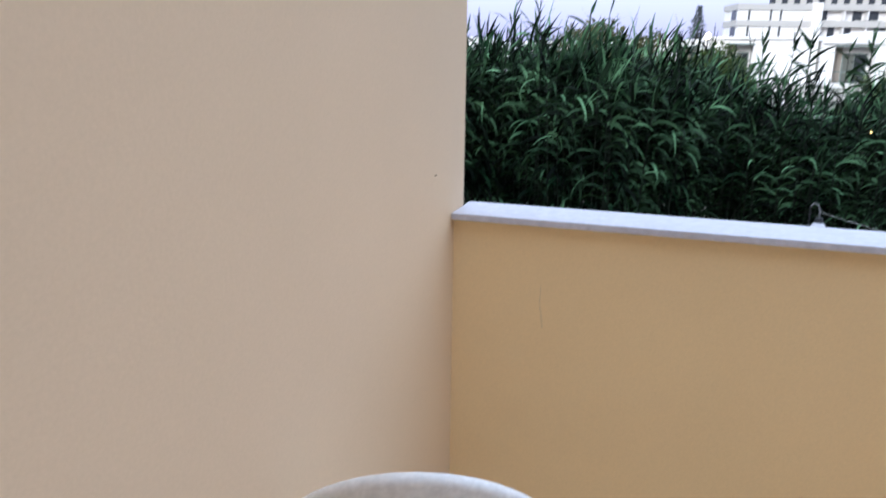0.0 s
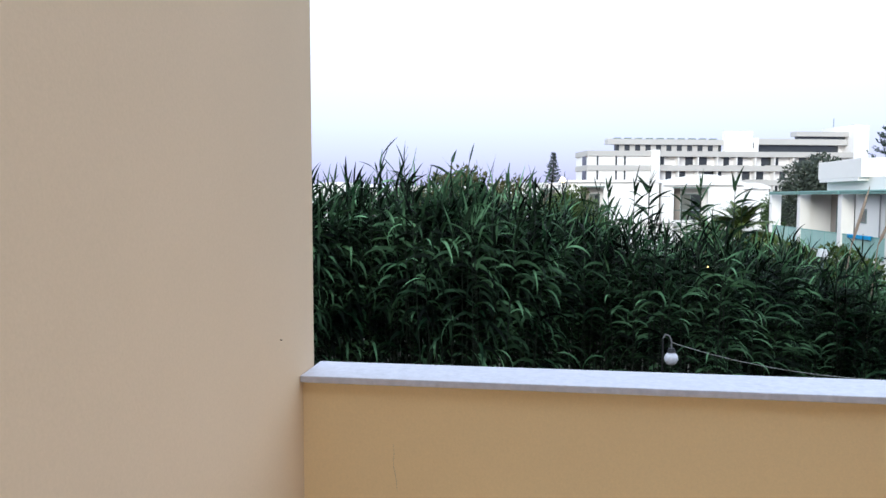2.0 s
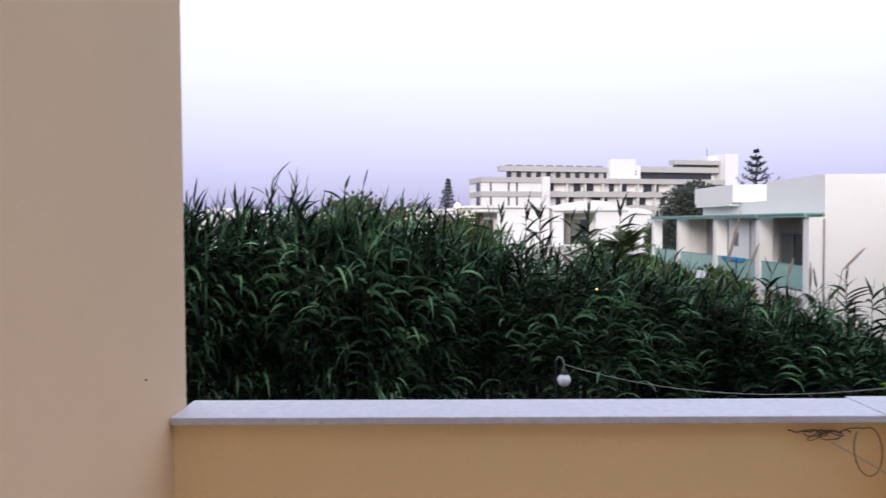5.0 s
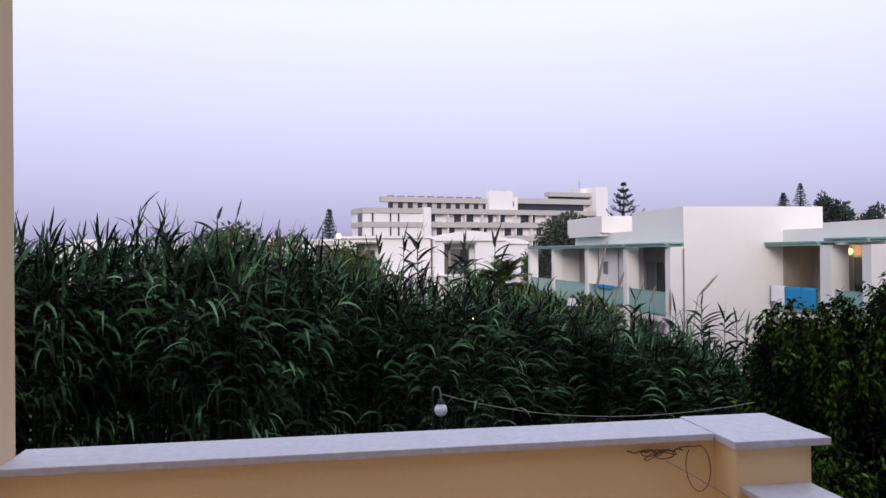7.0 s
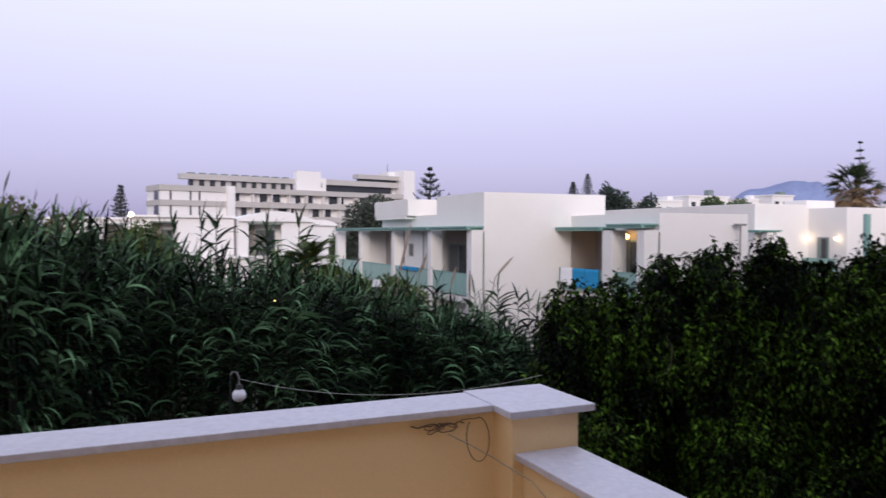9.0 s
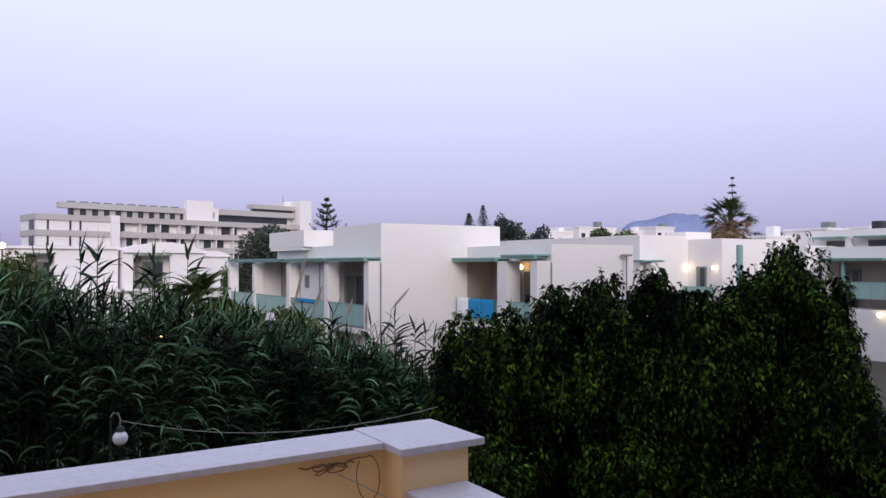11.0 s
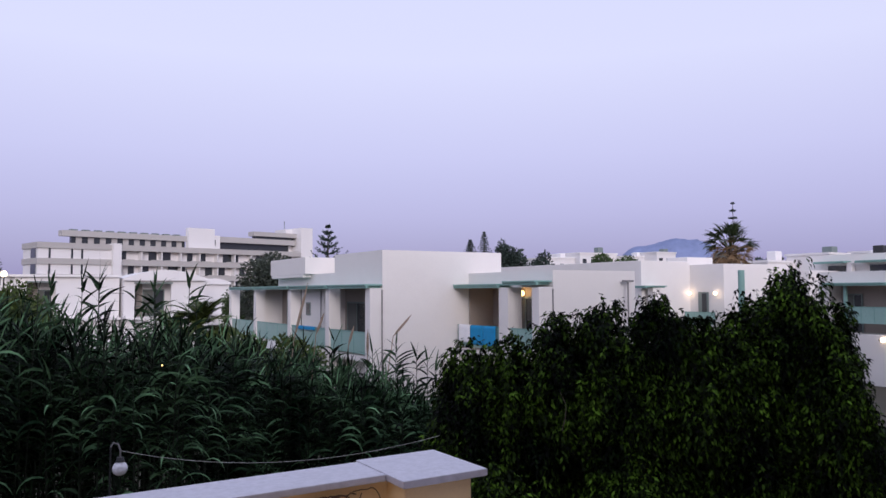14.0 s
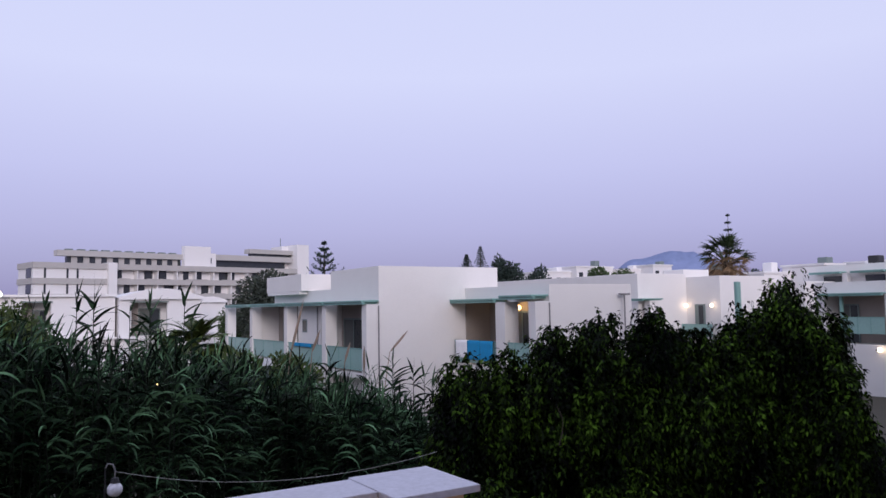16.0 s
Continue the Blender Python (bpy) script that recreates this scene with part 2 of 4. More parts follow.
def blades(base, azim, elev, droop, length, width, rng, seg=6, twist=0.5, roll=0.0, bend=1.3):
    """Arching strap leaves, rolled about their own line: arrays in, vertices and quads out."""
    n = len(base)
    s = np.linspace(0, 1, seg + 1)
    pts = np.zeros((n, seg + 1, 3))
    pts[:, 0] = base
    for i in range(seg):
        e = elev - droop * ((i + 0.5) / seg) ** bend
        step = length / seg
        pts[:, i + 1, 0] = pts[:, i, 0] + np.cos(e) * np.cos(azim) * step
        pts[:, i + 1, 1] = pts[:, i, 1] + np.cos(e) * np.sin(azim) * step
        pts[:, i + 1, 2] = pts[:, i, 2] + np.sin(e) * step
    w = width[:, None] * np.interp(s, [0, 0.15, 0.4, 0.75, 1], [0.5, 1.0, 0.95, 0.55, 0.04])[None, :] / 2
    tw = rng.normal(0, 1, n)[:, None] * roll + rng.normal(0, twist, n)[:, None] * s[None, :]
    es = elev[:, None] - droop[:, None] * s[None, :] ** bend
    ca, sa = np.cos(azim)[:, None], np.sin(azim)[:, None]
    side = np.stack([-sa * np.cos(tw) - np.sin(es) * ca * np.sin(tw), ca * np.cos(tw) - np.sin(es) * sa * np.sin(tw), np.cos(es) * np.sin(tw)], -1)
    a, b = pts + side * w[..., None], pts - side * w[..., None]
    verts = np.stack([a, b], 2).reshape(-1, 3)
    idx = (np.arange(n)[:, None] * (2 * (seg + 1)) + 2 * np.arange(seg)[None, :]).ravel()
    return verts, np.stack([idx, idx + 1, idx + 3, idx + 2], -1)


def small_leaves(pos, direc, length, width, rng, face=None):
    """Folded pointed leaves: four vertices and two triangles each."""
    n = len(pos)
    up = rng.normal(0, 1, (n, 3)) * (1.0 if face is None else 0.4)
    if face is not None:
        up = up + face
    side = np.cross(direc, up)
    side /= np.linalg.norm(side, axis=1)[:, None] + 1e-9
    nor = np.cross(side, direc)
    mid = pos + direc * (length * 0.45)[:, None]
    lift = nor * (width * 0.25)[:, None]
    a = mid + side * (width / 2)[:, None] + lift
    b = mid - side * (width / 2)[:, None] + lift
    tip = pos + direc * length[:, None]
    verts = np.stack([pos, a, tip, b], 1).reshape(-1, 3)
    i = np.arange(n) * 4
    faces = np.concatenate([np.stack([i, i + 1, i + 2], -1), np.stack([i, i + 2, i + 3], -1)])
    return verts, faces


# ---- ground, hill ----
def make_ground():
    rng = np.random.default_rng(3)
    g = np.concatenate([-np.geomspace(4500, 30, 14), np.linspace(-25, 60, 40), np.geomspace(65, 4500, 20)])
    gx, gy = np.meshgrid(g, g, indexing="ij")
    r = np.hypot(gx, gy)
    z = rng.normal(0, 0.05, gx.shape) * (r < 60) - 0.02
    v = np.stack([gx, gy, z], -1).reshape(-1, 3)
    n = len(g)
    i = (np.arange(n - 1)[:, None] * n + np.arange(n - 1)[None, :]).ravel()
    ob = mesh_ob("ground", v, np.stack([i, i + n, i + n + 1, i + 1], -1), [SOIL])
    tagged(ob, "dark dry soil under reeds and trees", "ground", kind="structure")


make_ground()


def make_hill():
    rng = np.random.default_rng(5)
    eye = Vector((0.4, -1.6, 0))
    bear = np.linspace(radians(38.6), radians(56.6), 60)
    prof = np.interp(np.degrees(bear), [38.6, 44.6, 46.2, 47.8, 49.4, 50.8, 52.1, 54.6, 56.6], [20, 112, 175, 190, 212, 197, 175, 95, 30])
    prof = prof + np.convolve(rng.normal(0, 8, 60), np.ones(4) / 4, "same")
    v = []
    for k, (rr, f) in enumerate(((3000, 0.0), (3060, 0.6), (3150, 1.0), (3400, 0.0))):
        v.append(np.stack([eye.x + np.sin(bear) * rr, eye.y + np.cos(bear) * rr, prof * f * rr / 3000 - 1], -1))
    v = np.concatenate(v)
    i = np.concatenate([np.arange(59) + 60 * k for k in range(3)])
    ob = mesh_ob("backdrop", v, np.stack([i, i + 1, i + 61, i + 60], -1), [HILL])
    tagged(ob, "hazy blue mountain ridge on the horizon", "mountain", kind="structure")


make_hill()


# ---- the balcony ----
FLOOR_Z, COPE_Z, LOW_Z = 3.62, 4.715, 4.591
WALL_X = -0.429


def make_balcony():
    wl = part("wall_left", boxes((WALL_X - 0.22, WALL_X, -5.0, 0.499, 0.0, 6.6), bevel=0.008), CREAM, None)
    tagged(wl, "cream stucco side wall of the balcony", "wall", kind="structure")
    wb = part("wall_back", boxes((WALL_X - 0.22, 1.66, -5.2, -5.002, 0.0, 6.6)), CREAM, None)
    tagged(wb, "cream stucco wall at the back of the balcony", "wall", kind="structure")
    # Unseen front, widened and darkened to block low sky and cut bounce on reeds.
    hf = part("wall_light_block", boxes((-40, 40, -5.45, -5.204, 0.0, 11.0)), RECESS, None)
    tagged(hf, "unseen long house front, widened and darkened to cut light", "wall", kind="structure")
    wp = part("wall_parapet", boxes((WALL_X, 1.465, 0.388, 0.536, 0.0, COPE_Z - 0.021)), CREAM_BRIGHT, None)
    tagged(wp, "low cream stucco balcony parapet wall", "wall", kind="structure")
    for x0, x1 in ((WALL_X + 0.001, 1.447),):
        part("coping_slab", boxes((x0, x1, 0.359, 0.552, COPE_Z - 0.02, COPE_Z), bevel=0.003), MARBLE, wp, "grey-white marble coping slab")
    crack = tube("crack", [(-0.162, 0.3879, 4.52), (-0.160, 0.3879, 4.49), (-0.163, 0.3879, 4.46), (-0.155, 0.3879, 4.42), (-0.151, 0.3879, 4.38)], [0.0001, 0.0004, 0.0003, 0.0005, 0.0002], RECESS, wp, 5)
    pier = part("wall_pier", boxes((1.465, 1.693, 0.281, 0.552, 0.0, COPE_Z - 0.021), bevel=0.005), CREAM_BRIGHT, None)
    tagged(pier, "cream stucco corner pier of the balcony", "wall", kind="structure")
    part("coping_slab", boxes((1.45, 1.736, 0.257, 0.572, COPE_Z - 0.021, COPE_Z + 0.001), bevel=0.003), MARBLE, pier, "square marble cap slab")
    low = part("wall_side", boxes((1.502, 1.658, -5.0, 0.28, 0.0, LOW_Z - 0.021)), CREAM_BRIGHT, None)
    tagged(low, "lower cream stucco side parapet wall", "wall", kind="structure")
    for y0, y1 in ((-0.75, 0.281), (-1.9, -0.753), (-5.0, -1.903)):
        part("coping_slab", boxes((1.477, 1.682, y0, y1, LOW_Z - 0.02, LOW_Z), bevel=0.003), MARBLE, low, "grey-white marble coping slab")
    fl = part("floor", boxes((WALL_X, 1.502, -5.0, 0.388, FLOOR_Z - 0.2, FLOOR_Z)), CONCRETE, None)
    tagged(fl, "beige balcony floor", "floor", kind="structure")
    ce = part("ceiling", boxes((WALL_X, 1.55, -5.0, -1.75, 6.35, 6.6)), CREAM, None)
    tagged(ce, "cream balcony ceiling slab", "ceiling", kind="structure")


make_balcony()


# ---- houses ----
def balcony_bay(house, x_wall, x_out, y0, y1, z_floor, z_can, door_side, door_w=1.5):
    """A loggia in a wall that faces -x: recess, door, sea-green balustrade and canopy."""
    back = x_wall + 1.075
    if door_w:
        d0 = y0 + 0.25 if door_side == "near" else y1 - 0.25 - door_w
        door = part("balcony_door", boxes((back - 0.06, back - 0.004, d0, d0 + 0.07, z_floor, z_floor + 2.2), (back - 0.06, back - 0.004, d0 + door_w - 0.07, d0 + door_w, z_floor, z_floor + 2.2), (back - 0.06, back - 0.004, d0 + 0.07, d0 + door_w - 0.07, z_floor + 2.12, z_floor + 2.2), (back - 0.055, back - 0.004, d0 + door_w / 2 - 0.03, d0 + door_w / 2 + 0.03, z_floor, z_floor + 2.12)), FRAME_DK, house, "grey-green framed glass balcony door")
        part("pane", boxes((back - 0.03, back - 0.005, d0 + 0.07, d0 + door_w / 2 - 0.03, z_floor + 0.05, z_floor + 2.12)), DARKGLASS, door)
        part("pane", boxes((back - 0.03, back - 0.005, d0 + door_w / 2 + 0.03, d0 + door_w - 0.07, z_floor + 0.05, z_floor + 2.12)), CURTAIN, door, "pane with a pale curtain behind")


def walls(house, *specs, material=None):
    for sp in specs:
        part("wall", boxes(sp), material or WHITE, house)


def pier_post(house, x0, x1, y0, y1, z0, z1):
    return part("pier", boxes((x0, x1, y0, y1, z0, z1), bevel=0.015), WHITE, house)


def canopy(house, x0, x1, y0, y1, z):
    c = part("canopy", boxes((x0, x1, y0, y1, z + 0.10, z + 0.17), bevel=0.01), TEAL, house, "sea-green canopy slab")
    part("beam", boxes((x0 + 0.06, x0 + 0.16, y0 - 0.05, y1 + 0.05, z, z + 0.10), bevel=0.008), TEAL, c)
    n = max(2, int((y1 - y0) / 0.9))
    for k in range(n):
        y = y0 + 0.2 + k * (y1 - y0 - 0.4) / (n - 1)
        part("rafter", boxes((x0 + 0.16, x1, y - 0.03, y + 0.03, z + 0.02, z + 0.10)), TEAL, c)


def balustrade(house, x, y0, y1, z, h=1.0):
    b = part("balustrade", boxes((x, x + 0.03, y0, y1, z + 0.08, z + h - 0.05)), TEALGLASS, house, "sea-green balustrade panel")
    part("handrail", boxes((x - 0.02, x + 0.05, y0, y1, z + h - 0.05, z + h)), TEAL, b)
    for k in range(1, 3):
        y = y0 + k * (y1 - y0) / 3
        part("stanchion", boxes((x - 0.015, x, y - 0.02, y + 0.02, z + 0.05, z + h - 0.05)), TEAL, b)


def house_one():
    """Tall cubic house; loggias look along -x, the plain wall looks along -y."""
    X, XO, Y = 14.25, 13.68, 25.5
    h = empty("house", (X, Y, 0), "white cubic two-storey hotel house with sea-green canopies", "house", "white houses")
    FZ, CZ, RZ = 2.55, 5.36, 6.94
    walls(h, (X + 1.1, 20.28, Y, 40.85, 0, CZ), (X, X + 1.1, Y, Y + 0.25, 0, CZ), (X, X + 1.1, Y + 0.25, 40.85, 0, FZ), (X, X + 1.1, 40.6, 40.85, FZ, CZ), (X, X + 1.1, 31.6, 34.6, FZ, CZ))
    part("wall", boxes((X, 20.28, Y, 30.4, CZ, RZ)), WHITE, h, "tall white parapet storey")
    part("wall", boxes((X, 20.28, 30.401, 40.85, CZ, CZ + 0.16), (X, 20.28, 30.401, 38.2, CZ + 0.16, 6.1)), WHITE, h)
    part("wall", boxes((15.5, 20.28, 30.401, 33.0, 6.1, RZ - 0.02)), WHITE, h)
    part("wall", boxes((X - 0.45, 20.28, 33.001, 38.2, 6.1, RZ), bevel=0.02), WHITE, h, "white box-shaped roof projection")
    part("wall", boxes((X - 0.45, X - 0.003, 33.3, 38.0, 5.95, 6.099)), WHITE, h)
    # Dark sheets over the white back walls paint in the loggia shade.
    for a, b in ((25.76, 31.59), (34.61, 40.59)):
        part("recess_wall", boxes((X + 1.08, X + 1.097, a, b, FZ, CZ - 0.002)), RECESS, h, "loggia wall, shade put into its colour")
    part("floor_slab", boxes((XO + 0.02, X - 0.006, Y + 0.46, 45.6, FZ - 0.22, FZ)), WHITE, h)
    ys = (25.5, 29.7, 34.7, 40.4, 45.5)
    for y in ys:
        pier_post(h, XO, X - 0.004, y, y + 0.45, 0, CZ)
    for a, b in zip(ys, ys[1:]):
        canopy(h, XO - 0.25, X - 0.002, a + 0.0, b - 0.25, CZ)
        balustrade(h, XO + 0.08, a + 0.46, b - 0.01, FZ)
    for a, b, side, w in ((28.8, 31.5, "near", 2.2), (37.2, 40.0, "near", 2.2)):
        balcony_bay(h, X, XO, a, b, FZ, CZ, side, w)
    win = part("window", boxes((X - 0.03, X - 0.003, 33.35, 33.95, 4.05, 4.7)), FRAME_DK, h, "small square window")
    part("pane", boxes((X - 0.04, X - 0.031, 33.42, 33.88, 4.12, 4.63)), DARKGLASS, win)
    for y, x in ((25.46, X - 0.03), (31.9, X - 0.06)):
        vs, fs = tube_arrays([(x, y, 0), (x, y, 5.3)], [0.03, 0.03], 8)
        mesh_ob("downpipe", vs, fs, [PIPE], h)
    return h


house_one()


def wall_lamp(x, y, z, material, r=0.13, label="lit round wall lamp on a white wall", power=7.0):
    ob = empty("wall_lamp", (x, y, z), label, "lamp", "wall lamps")
    bm = bmesh.new()
    bmesh.ops.create_uvsphere(bm, u_segments=16, v_segments=10, radius=r, matrix=Matrix.Translation((x, y, z)))
    part("shade", bm, material, ob, "glowing glass shade", smooth=True)
    part("bracket", boxes((x - 0.05, x + 0.05, y, y + 0.2, z - 0.06, z + 0.02)), BLACK, ob)
    light = new("wall_lamp_light", bpy.data.lights.new("wall_lamp_light", 'POINT'))
    light.data.energy, light.data.color, light.data.shadow_soft_size = power, (1.0, 0.68, 0.36), r
    light.location = (x - 0.25, y - 0.25, z)


def house_two():
    """Lower house joined to the first; loggia looks along -x."""
    X, XO, Y0, Y1 = 18.5, 17.85, 19.8, 25.498
    h = empty("house", (X, Y0, 0), "white flat-roofed hotel house with a towel-hung loggia", "house", "white houses")
    FZ, CZ, RZ = 2.78, 5.36, 6.0
    walls(h, (X + 1.3, 22.8, Y0, Y1, 0, CZ), (X, X + 1.3, Y0, Y0 + 0.25, 0, CZ), (X, X + 1.3, Y0 + 0.25, Y1, 0, FZ))
    # Shade of this loggia is painted on with darker sheets.
    part("recess_wall", boxes((X + 1.28, X + 1.297, 20.1, Y1, FZ, CZ)), RECESS, h, "loggia wall, shade put into its colour")
    part("recess_wall", boxes((X, X + 1.27, Y1 - 0.06, Y1 - 0.003, FZ, CZ)), RECESS, h, "loggia wall, shade put into its colour")
    part("wall", boxes((X, 22.8, Y0, Y1, CZ, RZ)), WHITE, h)
    part("floor_slab", boxes((XO + 0.02, X - 0.006, Y0 + 0.43, Y1, FZ - 0.22, FZ)), WHITE, h)
    for y, w in ((19.8, 0.42), (21.7, 0.62)):
        pier_post(h, XO - 0.04, X - 0.004, y, y + w, 0, CZ)
    canopy(h, XO - 0.2, X - 0.002, 19.85, 21.9, CZ + 0.08)
    canopy(h, XO - 0.2, X - 0.002, 22.3, 25.45, CZ - 0.02)
    balustrade(h, XO + 0.08, 22.18, Y1 - 0.02, FZ)
    balustrade(h, XO + 0.08, 20.23, 21.74, FZ)
    balcony_bay(h, X + 0.2, XO, 22.05, 24.0, FZ, CZ, "near", 1.5)
    vs, fs = tube_arrays([(X - 0.03, Y0 - 0.03, 0), (X - 0.03, Y0 - 0.03, 5.3)], [0.03, 0.03], 8)
    mesh_ob("downpipe", vs, fs, [PIPE], h)


house_two()
wall_lamp(19.55, 23.05, 5.12, LAMP_WARM, 0.12, "lit warm yellow lamp in the loggia")


def towel(x, y0, y1, z, drop, material, label):
    """A towel folded over the balustrade, hanging in soft waves."""
    vs, fs = [], []
    ny, nz = 10, 9
    for k in range(nz):
        u = k / (nz - 1)
        for j in range(ny):
            y = y0 + (y1 - y0) * j / (ny - 1)
            wave = 0.012 * math.sin(j * 1.9 + y0 * 7) * u
            if u < 0.12:
                vs.append((x + 0.06 - 0.6 * u, y, z + 0.01))
            else:
                vs.append((x - 0.035 + wave, y, z - drop * (u - 0.1) / 0.9))
    for k in range(nz - 1):
        for j in range(ny - 1):
            a = k * ny + j
            fs.append((a, a + 1, a + ny + 1, a + ny))
    ob = mesh_ob("towel", vs, fs, [material])
    sol = ob.modifiers.new("thick", 'SOLIDIFY')
    sol.thickness = 0.012
    return tagged(ob, label, "towel", "towels on the balustrade")


towel(17.865, 24.45, 25.3, 3.79, 0.74, TOWEL_WHITE, "white bath towel over a sea-green balustrade")
towel(17.865, 23.5, 24.4, 3.79, 0.80, TOWEL_BLUE, "bright blue beach towel over a sea-green balustrade")
towel(17.865, 22.6, 23.47, 3.79, 0.80, TOWEL_BLUE, "bright blue beach towel over a sea-green balustrade")
towel(13.70, 31.4, 33.9, 3.56, 0.16, TOWEL_BLUE, "blue beach towel hung over the loggia balustrade")


def house_three():
    h = empty("house", (40.5, 36.1, 0), "distant white stepped hotel house with lit wall lamps", "house", "white houses")
    part("wall", boxes((40.5, 45.7, 36.1, 56, 0, 7.35), bevel=0.03), WHITE, h)
    part("wall", boxes((45.7, 52.5, 33.1, 50, 0, 7.1), bevel=0.03), WHITE, h)
    part("wall", boxes((52.0, 62, 30.5, 45, 0, 6.6), bevel=0.03), WHITE, h)
    part("chimney", boxes((46.5, 49.5, 37, 39, 7.1, 7.75), bevel=0.03), WHITE, h, "low white roof box")
    d = part("door", boxes((45.64, 45.698, 34.45, 35.35, 2.9, 5.05)), FRAME_DK, h, "grey-green door")
    part("pane", boxes((45.62, 45.638, 34.6, 35.0, 3.0, 4.95)), DARKGLASS, d)
    canopy(h, 39.7, 41.9, 35.0, 36.08, 5.36)
    pier_post(h, 40.7, 41.5, 35.2, 35.7, 0, 5.36)
    balustrade(h, 44.9, 33.3, 36.0, 2.6)
    return h


house_three()
wall_lamp(45.4, 35.95, 4.95, LAMP_WHITE, 0.13, power=1.6)
wall_lamp(45.45, 33.7, 4.95, LAMP_WHITE, 0.13, power=1.6)


def house_four():
    h = empty("house", (41.3, 23.6, 0), "white hotel house with loggias and an upper terrace", "house", "white houses")
    walls(h, (42.6, 52, 8, 23.3, 0, 6.2), (41.3, 42.6, 22.7, 23.3, 0, 6.2), (41.3, 42.6, 8, 22.7, 0, 2.75), (41.3, 42.6, 8, 22.7, 5.5, 6.2), (41.3, 42.6, 8, 19.4, 2.75, 5.5))
    # Darker sheet carries the recess shade in its colour.
    part("recess_wall", boxes((42.58, 42.598, 19.41, 22.69, 2.76, 5.49)), RECESS, h, "loggia wall, shade put into its colour")
    canopy(h, 40.7, 41.29, 19.3, 22.75, 5.4)
    part("post", boxes((41.1, 41.25, 21.6, 21.75, 0, 5.4)), TEAL, h)
    balustrade(h, 41.25, 19.45, 21.6, 3.25)
    balcony_bay(h, 41.46, 41, 21.2, 22.6, 2.75, 5.4, "near", 1.0)
    u = empty("house", (56, 20, 0), "white upper terrace house with sea-green canopies", "house", "white houses")
    part("wall", boxes((56, 64, 10, 33.0, 0, 7.85)), WHITE, u)
    for k in range(6):
        y = 32.0 - k * 3.2
        canopy(u, 55.0, 55.99, y - 2.4, y, 7.15)
        pier_post(u, 55.3, 55.8, y - 2.8, y - 2.45, 0, 7.2)
        part("window", boxes((55.95, 55.998, y - 2.0, y - 0.6, 5.0, 7.0)), DARKGLASS, u, "dark terrace door")
    part("chimney", boxes((57, 57.6, 24.2, 24.8, 7.85, 9.2), bevel=0.03), WHITE, u)
    for y in (22.5, 28.0):
        part("roof_tank", boxes((57.5, 58.4, y, y + 0.8, 7.85, 8.5), bevel=0.08), BLACK, u, "dark roof tank")


house_four()
wall_lamp(41.1, 19.7, 2.5, LAMP_WHITE, 0.13, power=1.6)


# ---- low domed houses behind the reeds ----
def vault(bm, x0, x1, y0, y1, z, rise, n=14):
    """A shallow vault over a box, arched along x."""
    rows = []
    for k in range(n + 1):
        u = k / n
        zz = z + rise * math.sin(math.pi * u)
        x = x0 + (x1 - x0) * u
        rows.append((bm.verts.new((x, y0, zz)), bm.verts.new((x, y1, zz)), bm.verts.new((x, y0, z - 0.2)), bm.verts.new((x, y1, z - 0.2))))
    for a, b in zip(rows, rows[1:]):
        bm.faces.new((a[0], b[0], b[1], a[1]))
        bm.faces.new((a[2], b[2], b[0], a[0]))
        bm.faces.new((a[1], b[1], b[3], a[3]))


def domed_house(x0, x1, y, z, rise, openings):
    h = empty("house", (x0, y, 0), "low white vaulted holiday house behind the reeds", "house", "vaulted white houses")
    front = []
    xs = [x0] + [v for o in openings for v in o] + [x1]
    for a, b in zip(xs[::2], xs[1::2]):
        front.append((a, b, y, y + 0.3, 0, z - 0.35))
    front += [(x0, x1, y, y + 0.3, z - 0.35, z), (x0, x1, y + 2.0, y + 9, 0, z), (x0, x0 + 0.3, y + 0.3, y + 2.0, 0, z), (x1 - 0.3, x1, y + 0.3, y + 2.0, 0, z), (x0 + 0.3, x1 - 0.3, y + 0.3, y + 2.0, z - 0.3, z)]
    walls(h, *front, material=WHITE2)
    part("floor_slab", boxes((x0 - 0.1, x1 + 0.1, y - 0.5, y - 0.01, 2.9, 3.1)), WHITE2, h)
    for a, b in openings:
        d = part("balcony_door", boxes((a + 0.9, b - 0.2, y + 1.93, y + 1.995, 3.1, 5.5)), FRAME_DK, h, "dark balcony door")
        part("pane", boxes((a + 1.0, (a + b) / 2 + 0.3, y + 1.9, y + 1.925, 3.2, 5.4)), CURTAIN, d, "pane with a drawn grey curtain")
        part("pane", boxes(((a + b) / 2 + 0.35, b - 0.3, y + 1.9, y + 1.925, 3.2, 5.4)), DARKGLASS, d)
        # Recess shade is painted by a darker strip beside the door.
        part("recess_wall", boxes((a - 0.2, a + 0.88, y + 1.97, y + 1.998, 3.1, z - 0.31)), RECESS, h, "loggia wall, shade put into its colour")
        part("handrail", boxes((a, b, y - 0.4, y - 0.34, 4.0, 4.08)), FRAME_DK, h)
        part("lintel", boxes((a - 0.1, b + 0.1, y - 0.12, y - 0.003, z - 0.46, z - 0.34)), FRAME_DK, h)
    bm = bmesh.new()
    if rise > 0:
        vault(bm, x0 - 0.1, x1 + 0.1, y - 0.35, y + 9, z, rise)
        part("roof", bm, WHITE2, h, "white vaulted roof")
    else:
        bm_box(bm, x0 - 0.15, x1 + 0.15, y - 0.35, y + 9, z, z + 0.2)
        part("roof", bm, WHITE2, h, "flat white roof")


domed_house(1.4, 10.2, 67.5, 6.55, 0, ((3.2, 5.3),))
domed_house(10.4, 17.3, 66.5, 6.45, 0.75, ((11.35, 14.3),))
